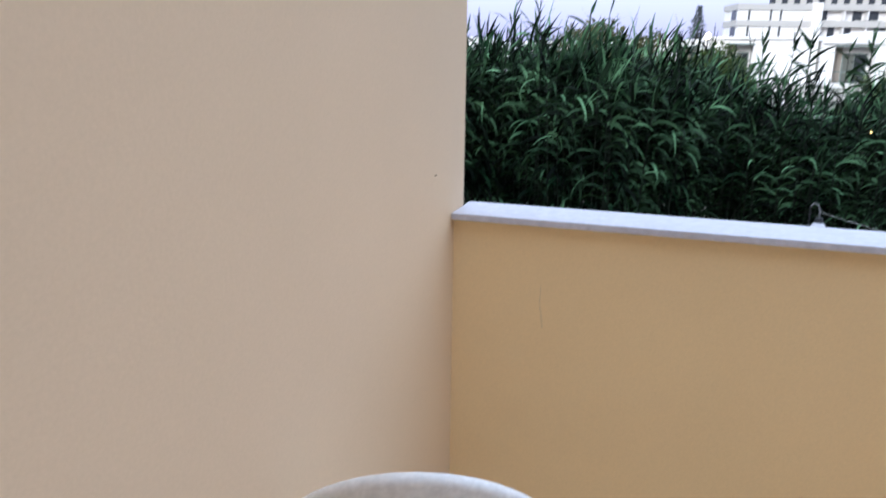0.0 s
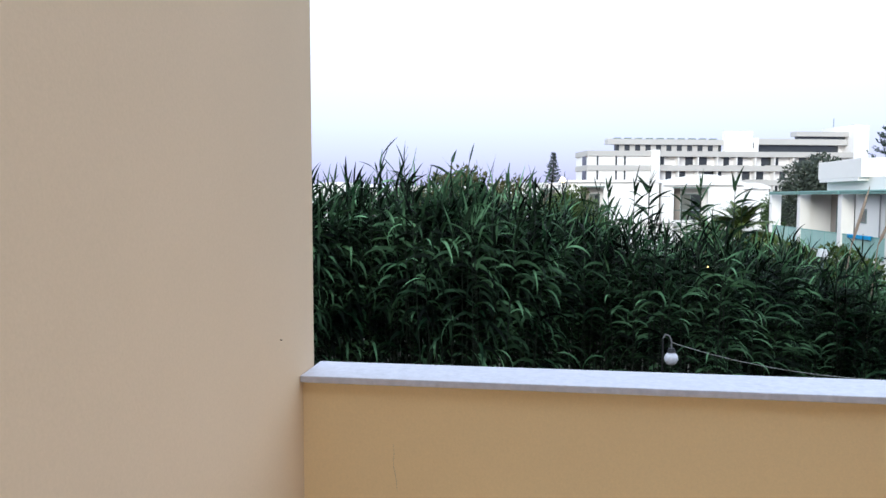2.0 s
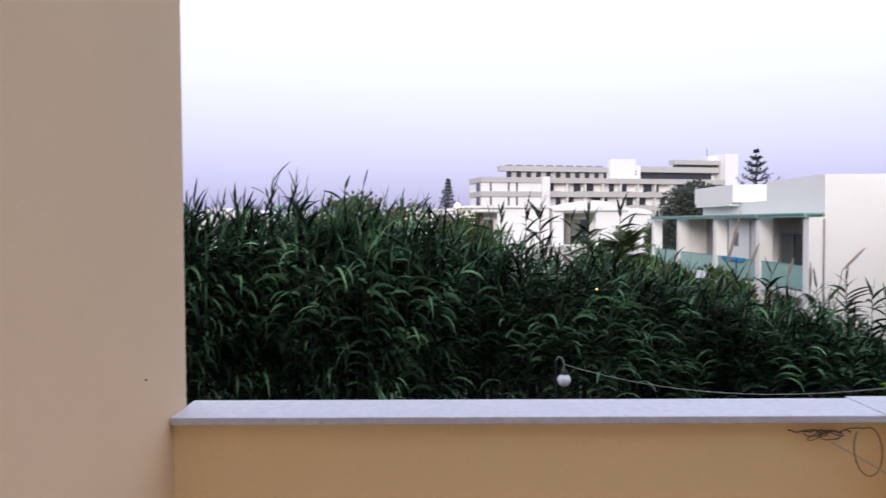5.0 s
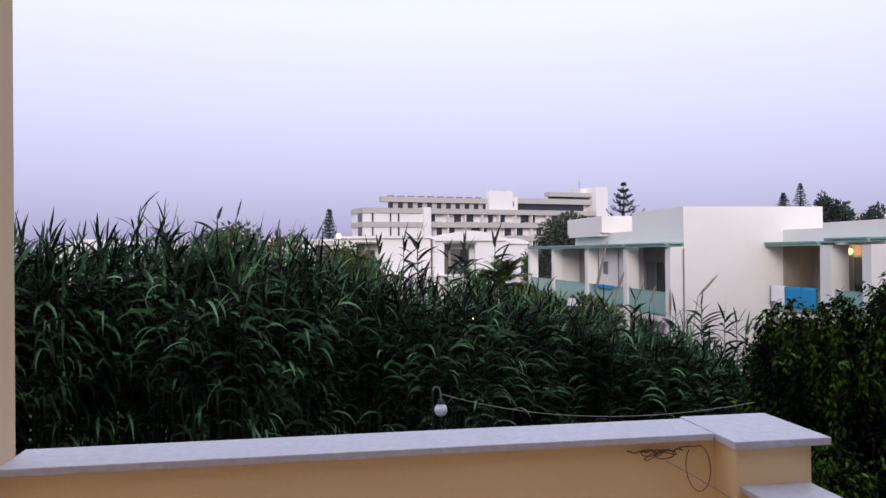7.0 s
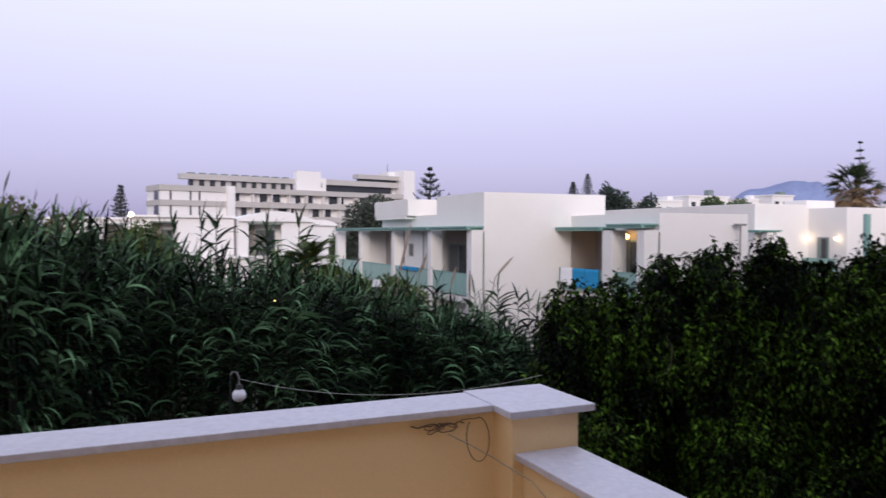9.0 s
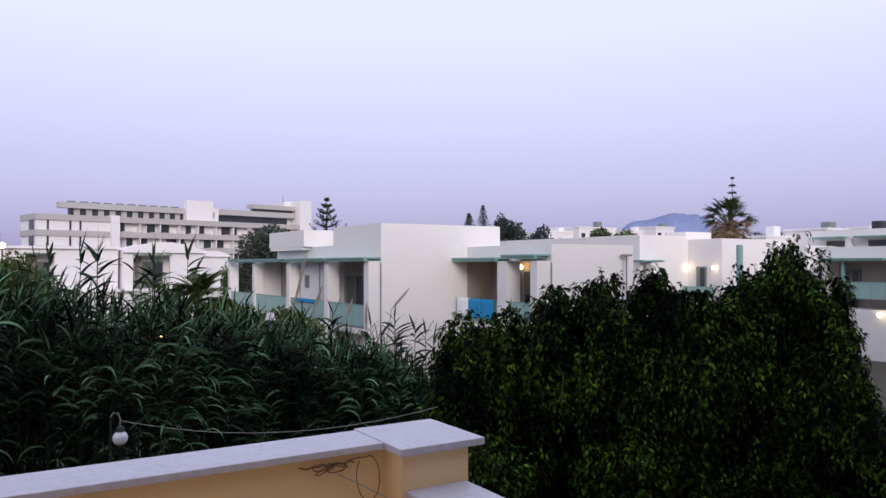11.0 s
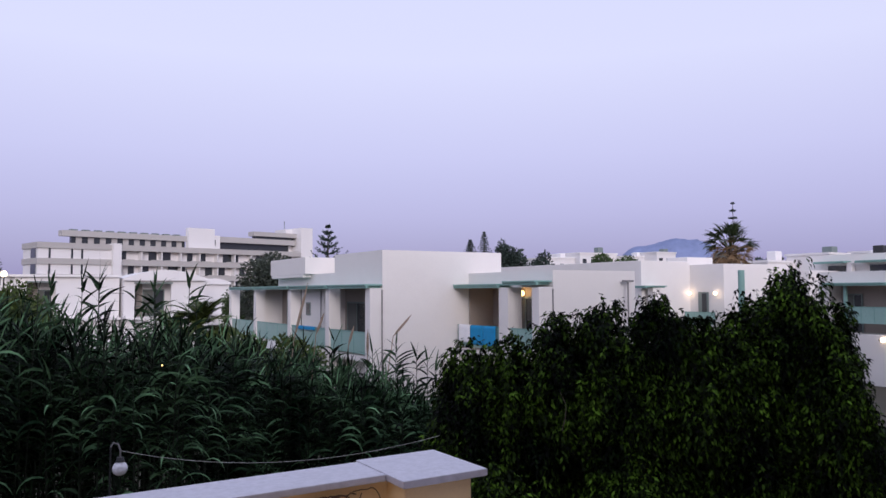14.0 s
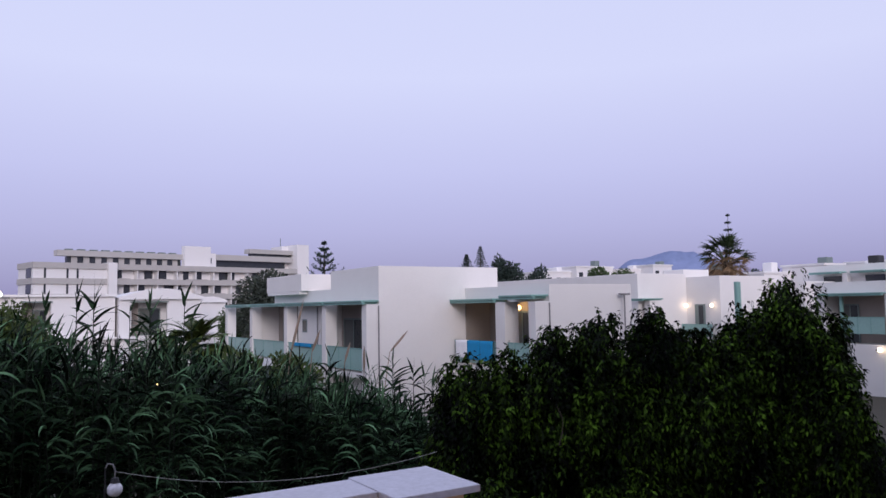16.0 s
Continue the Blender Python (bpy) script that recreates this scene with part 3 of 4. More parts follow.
domed_house(-5.5, 1.2, 70, 6.35, 0, ((-0.6, 1.6),))
domed_house(-22, -14.5, 62, 5.9, 0.6, ((-18.5, -16.5),))
domed_house(-13.5, -6.0, 64, 6.0, 0, ((-12.5, -10.5), (-9.5, -7.5)))
domed_house(18.5, 21.5, 74, 6.2, 0.4, ())


# ---- the large hotel ----
def hotel():
    h = empty("hotel", (6.45, 150, 0), "large white modern hotel block with rows of balconies", "hotel", turn=14)

    def hp(name, specs, material, parent, label=""):
        bm = boxes(*specs)
        me = bpy.data.meshes.new(name)
        bm.to_mesh(me)
        bm.free()
        me.materials.append(material)
        ob = new(name, me)
        ob.parent = parent
        if label:
            ob["label"] = label
        return ob

    hp("wall", [(1.9, 15.0, 0.6, 9, 0, 14.5)], WHITE2, h)
    hp("wall", [(16.6, 59, 2.2, 12, 0, 14.5)], WHITE2, h)
    hp("wall", [(15.0, 16.6, -0.4, 9, 0, 14.75)], WHITE2, h, "tall white stair wall")
    for k in range(5):
        z = 14.55 - 2.93 * k
        hp("storey_band", [(1.7, 15.0, 0.3, 9.2, z - 1.1, z)], GREYBAND, h, "grey concrete storey band")
        hp("storey_band", [(16.6, 59, 0.4, 2.6, z - 1.1, z)], GREYBAND, h, "grey concrete balcony band")
        if k == 4:
            break
        zw0, zw1 = z - 2.9, z - 1.11
        hp("window", [(1.82, 1.898, 1.6, 4.4, zw0, zw1)], DARKGLASS, h)
        for x in (3.7, 7.6, 9.4):
            hp("window", [(x, x + 0.34, 0.5, 0.598, zw0, zw1)], DARKGLASS, h)
        for j in range(10):
            x = 17.3 + j * 4.15
            hp("divider", [(x - 0.5, x - 0.3, 0.6, 2.19, zw0, zw1)], WHITE2, h)
            w = 1.2 + 0.45 * ((j * 7 + k * 3) % 3)
            x += 1.6 * ((j + k) % 2)
            hp("window", [(x, x + w, 2.1, 2.198, zw0, zw1)], DARKGLASS, h)
            hp("balcony_rail", [(x - 0.2, x + 2.2, 0.36, 0.398, z - 2.95, z - 2.80)], GREYBAND, h)
    hp("roof", [(6.6, 31.5, 2.6, 4.6, 16.0, 17.1)], GREYBAND, h, "pale grey set-back roof slab")
    hp("storey_band", [(8.6, 31.5, 3.6, 4.5, 14.55, 16.0)], DARKGLASS, h, "dark glazed top storey")
    for j in range(10):
        hp("mullion", [(9.4 + j * 2.25, 10.5 + j * 2.25, 3.5, 3.598, 14.55, 15.95)], GREYBAND, h)
        hp("roof_unit", [(8.3 + j * 2.3, 9.6 + j * 2.3, 3.2, 4.2, 17.1, 17.4)], FRAME_DK, h)
    hp("tower", [(31.5, 37.5, 1.8, 3.2, 14.5, 18.9)], WHITE2, h, "white lift tower")
    hp("tower", [(37.5, 39.3, 2.8, 9, 14.5, 17.6)], WHITE2, h)
    hp("window", [(37.8, 38.2, 2.72, 2.798, 15.4, 16.6)], DARKGLASS, h)
    hp("roof", [(39.3, 59, 2.6, 5.0, 16.2, 17.4)], GREYBAND, h, "pale grey set-back roof slab")
    hp("storey_band", [(39.3, 58, 4.2, 12, 14.55, 16.2)], DARKGLASS, h, "dark glazed top storey")
    hp("roof", [(47.6, 59.3, 2.6, 5.0, 18.0, 19.0)], GREYBAND, h, "pale grey upper roof slab")
    hp("storey_band", [(48.6, 59, 3.4, 5.0, 17.4, 18.0)], DARKGLASS, h)
    hp("tower", [(57.6, 62.3, 4.8, 8, 14.5, 20.2)], WHITE2, h, "white stair tower")
    hp("tower", [(59.3, 62.6, 0.8, 12, 0, 20.4)], WHITE2, h, "white stair tower")
    hp("antenna", [(58.0, 58.12, 6, 6.1, 20.2, 22.2)], FRAME_DK, h)


hotel()


# ---- far town blocks ----
def town():
    rng = random.Random(4)
    for x, y, w, d, zt in ((84, 98.5, 6, 8, 10.8), (90, 97, 9, 8, 11.7), (99, 95, 7, 8, 11.2), (104, 92, 5, 6, 11.9), (74, 49, 5, 5, 8.2), (79, 45, 4, 5, 9.0), (84, 43, 6, 5, 8.6), (92, 42, 9, 8, 9.6), (98, 36, 7, 7, 9.8), (69, 52, 4, 4, 8.1)):
        h = empty("house", (x, y, 0), "distant white flat-roofed town house", "house", "distant town houses")
        part("wall", boxes((x, x + w, y, y + d, 0, zt), (x - 0.15, x + w + 0.15, y - 0.15, y + d + 0.15, zt, zt + 0.25)), WHITE2, h)
        for k in range(int(w / 2)):
            part("window", boxes((x + 0.6 + k * 2, x + 1.5 + k * 2, y - 0.05, y - 0.003, zt - 2.4, zt - 0.9)), DARKGLASS, h)
        part("roof_tank", boxes((x + w * 0.6, x + w * 0.6 + 1.2, y + 1, y + 2.2, zt + 0.25, zt + 0.9 + rng.random() * 0.6), bevel=0.1), rng.choice((WHITE2, FRAME_DK)), h)


town()


# ---- reeds ----
def reed_height(x):
    return float(np.interp(x, [-8, -3, -1.5, 0.5, 1.5, 3.5, 4.6, 5.7, 6.8, 7.8, 9.5], [5.05, 5.05, 5.1, 4.85, 4.5, 4.35, 4.12, 3.9, 3.5, 3.1, 2.9]))


def reed_arrays(x, y, top, rng, broad=0.0, low=0.4, spread=0.4, gap=0.1, tip_from=0.90, sway=0.035, stiff=0.0):
    """Stalk and leaves of one giant reed; the leaves climb in a close ladder. broad: 0 slim arched leaves, 1 wide hanging ones."""
    lean = rng.normal(0, sway, 2)
    zs = np.linspace(0, top, 6)
    pts = [(x + lean[0] * z + 0.02 * z * z * lean[1], y + lean[1] * z, z) for z in zs]
    r = np.linspace(0.016, 0.006, 6)
    sv, sf = tube_arrays(pts, r, 5)
    n = max(8, int(top * (1 - low) / gap))
    u = low + (1 - low) * (np.arange(n) + rng.normal(0, 0.15, n)) / (n - 1)
    u = u.clip(0.03, 1.0)
    hz = u * top
    base = np.stack([np.interp(hz, zs, [p[0] for p in pts]), np.interp(hz, zs, [p[1] for p in pts]), hz], -1)
    left = np.arange(n) % 2 == 1
    left &= rng.random(n) < 0.75
    az = rng.normal(-0.25, 0.45) + np.where(left, math.pi, 0.0) + rng.normal(0, spread, n)
    tip = np.clip((u - tip_from) / (1 - tip_from) * 1.3, 0, 1)
    elev = radians(50 + 20 * broad) + tip * radians(24 - 16 * broad) + rng.normal(0, 0.2, n)
    droop = radians(114 + 40 * broad) - tip * radians(100 + 34 * broad) + rng.normal(0, 0.36, n)
    droop *= 1 - 0.55 * stiff
    ln = (0.47 + 0.15 * broad - 0.08 * tip) * rng.uniform(0.7, 1.3, n) * (1 - 0.2 * stiff)
    wd = (0.041 + 0.019 * broad - 0.004 * tip) * rng.uniform(0.7, 1.3, n) * (1 + 0.3 * stiff)
    lv, lf = blades(base, az, elev, droop, ln, wd, rng, twist=0.6, roll=0.75, bend=1.0 - 0.5 * broad)
    return sv, sf, lv, lf


def make_reeds():
    rng = np.random.default_rng(11)
    V, F, M, off = [], [], [], 0
    for k in range(1900):
        x, d = rng.uniform(-7.5, 8.9), rng.random() ** 1.8
        front = 10.2 + 0.12 * max(0, x - 4) + 0.5 * math.sin(x * 1.7)
        y = front + 5.6 * d
        top = reed_height(x) * (1 + rng.normal(0, 0.06)) - 0.25 + 0.1 * d
        if y < 13.2 and abs(x - 4.95 - 0.34 * (y - 11.8)) < 0.3:
            top -= 0.35
        broad = float(np.clip(1.0 - 0.45 * (x + 0.9), 0, 1)) * rng.uniform(0.4, 1.0)
        low = (rng.choice((0.46, 0.56, 0.64)) if x < 4 else rng.choice((0.35, 0.45, 0.55))) if d < 0.3 else 0.56
        sv, sf, lv, lf = reed_arrays(x, y, top, rng, broad, low, 0.4 if d < 0.3 else 0.8, 0.09 if d < 0.3 else 0.11)
        for v, f, m in ((sv, sf, 1), (lv, lf, 0)):
            V.append(np.asarray(v, dtype=float).reshape(-1, 3))
            F.append(np.asarray(f) + off)
            M.append(np.full(len(f), m))
            off += len(V[-1])
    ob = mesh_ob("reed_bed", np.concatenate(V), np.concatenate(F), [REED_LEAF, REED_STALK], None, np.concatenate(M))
    tagged(ob, "dense bed of tall dark green giant reeds", "reeds", kind="stuff")
    spots = [(-1.46, 10.9, 5.8), (-1.1, 10.9, 5.75), (-2.11, 10.9, 5.85), (-2.6, 10.9, 5.65), (-3.4, 10.9, 5.5), (-3.85, 10.9, 5.65), (-4.3, 10.8, 5.6), (-0.4, 11.2, 5.5), (0.15, 11.0, 5.45), (1.35, 11.3, 5.4), (1.61, 11.2, 5.45), (1.89, 11.2, 5.55), (2.05, 11.5, 5.4), (2.45, 11.2, 5.35), (2.75, 11.2, 5.4), (3.25, 11.2, 5.4), (1.05, 11.2, 5.3), (3.5, 11.4, 5.1), (2.95, 11.5, 5.25), (6.8, 11.3, 4.05), (7.05, 11.5, 3.95), (7.23, 11.2, 4.2), (7.5, 11.5, 3.95), (7.73, 11.2, 4.0), (7.99, 11.2, 3.85), (8.15, 11.3, 3.7)]
    for x, y, top in spots:
        e = empty("giant_reed", (x, y, 0), "tall green giant reed rising above the bed", "reed", "tall reeds")
        sv, sf, lv, lf = reed_arrays(x, y, top, rng, 0.1, 0.45, 0.4, 0.065 if x > 6 else 0.095, 0.955, 0.012, 1.0)
        mesh_ob("stalk", sv, sf, [REED_STALK], e)
        per = 2 * 7
        quads = np.array([(2 * q, 2 * q + 1, 2 * q + 3, 2 * q + 2) for q in range(6)])
        for q in range(len(lv) // per):
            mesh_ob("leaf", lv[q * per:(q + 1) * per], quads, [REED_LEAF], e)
    for x, z, x1, z1 in ((7.62, 4.31, 8.05, 4.74), (7.03, 3.94, 7.04, 4.47), (6.61, 4.17, 6.73, 4.55), (5.48, 4.35, 5.75, 5.41), (5.92, 4.40, 6.09, 4.82)):
        y, dx, dz = 12.0, x1 - x, z1 - z
        cane = tube("dry_reed_plume", [(x - 0.5 * dx - 0.1, y, 0), (x - 0.4 * dx - 0.05, y, z * 0.7), (x, y, z), (x + dx * 0.3, y, z + dz * 0.3), (x + dx * 0.7, y, z + dz * 0.7), (x1, y, z1)], [0.014, 0.011, 0.009, 0.026, 0.024, 0.005], REED_DRY)
        tagged(cane, "dry brown reed cane with a closed plume", "reed", "dry canes")


make_reeds()


# ---- the weeping tree beside the balcony ----
def weeping_tree():
    rng = np.random.default_rng(21)
    t = empty("weeping_fig_tree", (7.6, 5.2, 0), "dense dark green weeping tree beside the balcony", "tree")
    tube("trunk", [(7.6, 5.2, 0), (7.55, 5.25, 1.2), (7.65, 5.2, 2.2), (7.7, 5.2, 3.0)], [0.2, 0.17, 0.15, 0.12], BARK, t, 10)
    tube("trunk", [(5.0, 4.55, 0), (4.9, 4.48, 1.5), (4.70, 4.36, 2.3), (4.80, 4.42, 2.6), (4.74, 4.40, 2.85), (4.85, 4.52, 3.05), (4.98, 4.66, 3.2)], [0.075, 0.07, 0.06, 0.058, 0.045, 0.028, 0.008], BARK, t, 9)
    lobes = [((5.45, 5.88, 3.74), (0.42, 0.45, 1.0)), ((5.84, 5.61, 3.72), (0.45, 0.45, 1.1)), ((6.27, 5.27, 3.87), (0.53, 0.48, 1.2)),
             ((6.76, 4.97, 3.97), (0.55, 0.5, 1.3)), ((7.2, 4.53, 4.7), (0.16, 0.32, 0.55)), ((7.03, 4.7, 3.71), (0.46, 0.45, 1.2)),
             ((7.6, 4.32, 3.92), (0.48, 0.45, 1.2)), ((8.04, 4.13, 3.92), (0.48, 0.45, 1.2)), ((8.4, 3.98, 4.1), (0.34, 0.45, 1.3)),
             ((8.63, 3.79, 4.78), (0.2, 0.36, 0.9)), ((8.79, 3.57, 4.15), (0.32, 0.45, 1.3)), ((8.68, 3.47, 3.84), (0.29, 0.45, 1.4)),
             ((8.57, 3.23, 3.47), (0.2, 0.45, 1.3)), ((5.6, 6.1, 2.2), (0.6, 0.6, 1.4)), ((6.25, 5.9, 2.4), (0.9, 0.8, 1.6)),
             ((7.15, 5.4, 2.6), (1.0, 0.8, 1.7)), ((7.95, 4.8, 2.6), (1.0, 0.9, 1.7)), ((8.65, 4.2, 2.8), (1.0, 0.9, 1.8)),
             ((9.15, 3.5, 2.5), (0.8, 0.9, 1.7)), ((6.6, 4.3, 2.35), (0.45, 0.4, 0.75)), ((6.95, 4.7, 2.9), (0.7, 0.6, 1.0)),
             ((7.3, 3.9, 1.8), (0.9, 0.6, 1.2)), ((8.6, 2.4, 1.6), (0.9, 0.8, 1.3)), ((4.98, 4.68, 3.1), (0.3, 0.28, 0.4))]
    for (cx, cy, cz), (rx, ry, rz) in lobes[:13]:
        mid = (7.65 + (cx - 7.65) * 0.5, 5.2 + (cy - 5.2) * 0.5, 2.2 + (cz - 2.2) * 0.45)
        tube("limb", [(7.65, 5.2, 2.2), mid, (cx, cy, cz), (cx + 0.1, cy - 0.1, cz + rz * 0.6)], [0.09, 0.06, 0.04, 0.012], BARK, t, 7)
    tube("twig", [(5.56, 4.38, 4.18), (5.59, 4.33, 4.06), (5.57, 4.32, 3.92), (5.53, 4.33, 3.8)], [0.003, 0.005, 0.006, 0.007], BARK, t, 6)
    P, D, L, N = [], [], [], []

    def hang(p0, out, ln, m, lo, hi, jitter):
        """Shoots that rise a little, bow over and hang, with leaves to either side."""
        n = len(p0)
        side = np.stack([-out[:, 1], out[:, 0], np.zeros(n)], -1)
        for j in range(m):
            u = (j + 0.6 * rng.random(n)) / m
            pos = p0 + out * (0.24 * np.sqrt(u) * ln)[:, None]
            pos[:, 2] += 0.10 * ln * np.sin(u * 4.0) - ln * u ** 1.5
            pos += rng.normal(0, jitter, pos.shape)
            dirn = side * (0.36 * (-1) ** j) + out * 0.35 + rng.normal(0, 0.22, (n, 3))
            dirn[:, 2] = -0.25 - 0.75 * u + rng.normal(0, 0.2, n)
            N.append(out * 0.8 + np.array([0, 0, 0.8]))
            P.append(pos)
            D.append(dirn / np.linalg.norm(dirn, axis=1)[:, None])
            L.append(rng.uniform(lo, hi, n))

    for c, r in lobes:
        c, r = np.array(c), np.array(r)
        size = r[0] * r[1] + r[0] * r[2]
        # drooping outer bunches with gaps between them
        nb = int(110 * size) + 20
        d = rng.normal(0, 1, (nb, 3))
        d /= np.linalg.norm(d, axis=1)[:, None]
        d[:, 2] = np.abs(d[:, 2]) - 0.45 * rng.random(nb)
        heads = c + d * r * rng.uniform(0.84, 1.0, nb)[:, None]
        k = 9
        p0 = np.repeat(heads, k, 0) + rng.normal(0, 0.055, (nb * k, 3))
        out = np.repeat(d, k, 0) + rng.normal(0, 0.4, (nb * k, 3))
        out[:, 2] = 0
        out /= np.linalg.norm(out, axis=1)[:, None] + 0.15
        ln = np.repeat(rng.uniform(0.2, 0.52, nb), k) * rng.uniform(0.5, 1.15, nb * k)
        hang(p0, out, ln, 11, 0.055, 0.088, 0.012)
        # inner foliage
        ni = int(280 * size)
        d = rng.normal(0, 1, (ni, 3))
        d /= np.linalg.norm(d, axis=1)[:, None]
        p0 = c + d * r * rng.uniform(0.4, 0.78, ni)[:, None]
        hang(p0, d * np.array([1, 1, 0]), rng.uniform(0.2, 0.35, ni), 9, 0.08, 0.12, 0.05)
    P, D, L, N = np.concatenate(P), np.concatenate(D), np.concatenate(L), np.concatenate(N)
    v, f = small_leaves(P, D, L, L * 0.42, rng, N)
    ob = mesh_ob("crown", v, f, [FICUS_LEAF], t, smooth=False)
    return ob


weeping_tree()


# ---- other trees ----
def clump_tree(name, label, x, y, z0, z1, r, leaf, n, material, seed, trunk=True, squash=1.0):
    rng = np.random.default_rng(seed)
    t = empty(name, (x, y, 0), label, "tree" if trunk else "bush", "background trees")
    tube("trunk", [(x, y, 0), (x + 0.1, y, z0), (x, y, z0 + (z1 - z0) * 0.5)], [r * 0.08, r * 0.06, r * 0.02], BARK, t, 6)
    k = 9
    cs = np.stack([x + rng.normal(0, r * 0.4, k), y + rng.normal(0, r * 0.4, k), np.linspace(z0 + 0.3 * (z1 - z0), z1 - 0.25 * (z1 - z0), k)], -1)
    which = rng.integers(0, k, n)
    d = rng.normal(0, 1, (n, 3))
    d /= np.linalg.norm(d, axis=1)[:, None]
    rr = (0.4 + 0.6 * rng.random(n) ** 0.5)
    pos = cs[which] + d * rr[:, None] * np.array([r * 0.6, r * 0.6, (z1 - z0) * 0.28 * squash])
    dirn = d + rng.normal(0, 0.6, (n, 3))
    dirn /= np.linalg.norm(dirn, axis=1)[:, None]
    ln = rng.uniform(0.7, 1.3, n) * leaf
    v, f = small_leaves(pos, dirn, ln, ln * 0.5, rng)
    mesh_ob("crown", v, f, [material], t, smooth=False)


def spire(name, label, x, y, z1, r, tiers, material, seed, upturn=0.0, z0=1.5, leaf=1.0, needles=16):
    """Conifer with whorls of branches: cypress or Norfolk pine."""
    rng = np.random.default_rng(seed)
    t = empty(name, (x, y, 0), label, "tree", "background trees")
    tube("trunk", [(x, y, 0), (x, y, z1 * 0.6), (x, y, z1)], [r * 0.09, r * 0.05, 0.03], BARK, t, 6)
    V, F, off = [], [], 0
    P, D, L = [], [], []
    for k in range(tiers):
        u = k / max(1, tiers - 1)
        z = z0 + (z1 - z0) * (0.1 + 0.88 * u)
        rad = r * (1 - u) ** 0.95 + 0.02 * r
        nb = 7
        for j in range(nb):
            a = 6.283 * j / nb + k * 0.7 + rng.normal(0, 0.15)
            rr = rad * rng.uniform(0.75, 1.1)
            m = needles
            s = rng.random(m)
            P.append(np.stack([x + np.cos(a) * rr * s, y + np.sin(a) * rr * s, z + upturn * rr * s ** 2 + rng.normal(0, 0.04 * r * leaf, m)], -1))
            dd = np.stack([np.cos(a) + rng.normal(0, 0.5, m), np.sin(a) + rng.normal(0, 0.5, m), upturn * 1.2 + rng.normal(0, 0.45, m)], -1)
            D.append(dd / np.linalg.norm(dd, axis=1)[:, None])
            L.append(rng.uniform(0.18, 0.34, m) * r * leaf)
    P, D, L = np.concatenate(P), np.concatenate(D), np.concatenate(L)
    v, f = small_leaves(P, D, L, L * 0.35, rng)
    mesh_ob("crown", v, f, [material], t, smooth=False)


def palm(x, y, z, r, seed, label):
    rng = np.random.default_rng(seed)
    t = empty("palm_tree", (x, y, 0), label, "palm", "palms")
    tube("trunk", [(x, y, 0), (x + 0.05, y, z * 0.5), (x, y, z)], [0.32, 0.26, 0.24], BARK, t, 9)
    for nm, n, e0, e1, material, scale in (("fronds", 60, 0, 88, PALM_GREEN, 0.95),):
        V, F, off = [], [], 0
        for k in range(n):
            a, e = rng.random() * 6.283, radians(rng.uniform(e0, e1))
            ln = r * scale * rng.uniform(0.8, 1.1)
            s = np.linspace(0, 1, 8)
            el = e - s * radians(50) * (1 if e > 0 else 0.4)
            px = x + np.cumsum(np.cos(el) * math.cos(a)) * ln / 8
            py = y + np.cumsum(np.cos(el) * math.sin(a)) * ln / 8
            pz = z + np.cumsum(np.sin(el)) * ln / 8
            m = 30
            u = np.tile(np.linspace(0.25, 1, m // 2), 2)
            base = np.stack([np.interp(u, s, px), np.interp(u, s, py), np.interp(u, s, pz)], -1)
            sg = np.repeat([1, -1], m // 2)
            az = a + sg * (radians(62) - radians(15) * u)
            v, f = blades(base, az, np.interp(u, s, el) + radians(6), np.full(m, radians(60)), np.full(m, ln * 0.27), np.full(m, 0.11 * r / 1.8), rng, 3, 0.2)
            V.append(v)
            F.append(f + off)
            off += len(v)
        mesh_ob(nm, np.concatenate(V), np.concatenate(F), [material], t)


def fan_palm(x, y, z, r, seed, label):
    """A fan palm: stiff green fans above, a brown skirt of dead ones below."""
    rng = np.random.default_rng(seed)
    t = empty("palm_tree", (x, y, 0), label, "palm", "palms")
    tube("trunk", [(x, y, 0), (x + 0.05, y, z * 0.5), (x, y, z)], [0.32, 0.28, 0.26], BARK, t, 9)
    for nm, n, e0, e1, material, reach in (("fronds", 38, 5, 88, PALM_LEAF, 1.0), ("dead_fronds", 60, -70, 35, PALM_DRY, 0.9)):
        V, F, off = [], [], 0
        for k in range(n):
            a, e = rng.random() * 6.283, radians(rng.uniform(e0, e1))
            d = np.array([math.cos(e) * math.cos(a), math.cos(e) * math.sin(a), math.sin(e)])
            sd = np.array([-math.sin(a), math.cos(a), 0.0])
            up = np.cross(d, sd)
            hub = np.array([x, y, z]) + d * r * reach * rng.uniform(0.42, 0.62)
            hub[2] -= (1.4 if nm == "dead_fronds" else 0.3) * rng.random()
            psi, m = rng.normal(0, 0.5), 11
            ph = np.linspace(-1.15, 1.15, m)
            dirs = np.cos(ph)[:, None] * d + np.sin(ph)[:, None] * (sd * math.cos(psi) - up * math.sin(psi))
            v, f = blades(np.repeat(hub[None], m, 0), np.arctan2(dirs[:, 1], dirs[:, 0]), np.arcsin(dirs[:, 2].clip(-1, 1)), rng.uniform(0.3, 1.1, m), np.full(m, r * reach * rng.uniform(0.38, 0.5)), np.full(m, 0.13), rng, 3, 0.3, 0.4)
            sv, sf = tube_arrays([(x, y, z - 0.5), tuple(hub)], [0.03, 0.02], 4)
            V += [v, np.array([tuple(q) for q in sv])]
            F += [f + off, np.array(sf) + off + len(v)]
            off += len(v) + len(sv)
        mesh_ob(nm, np.concatenate(V), np.concatenate(F), [material], t)


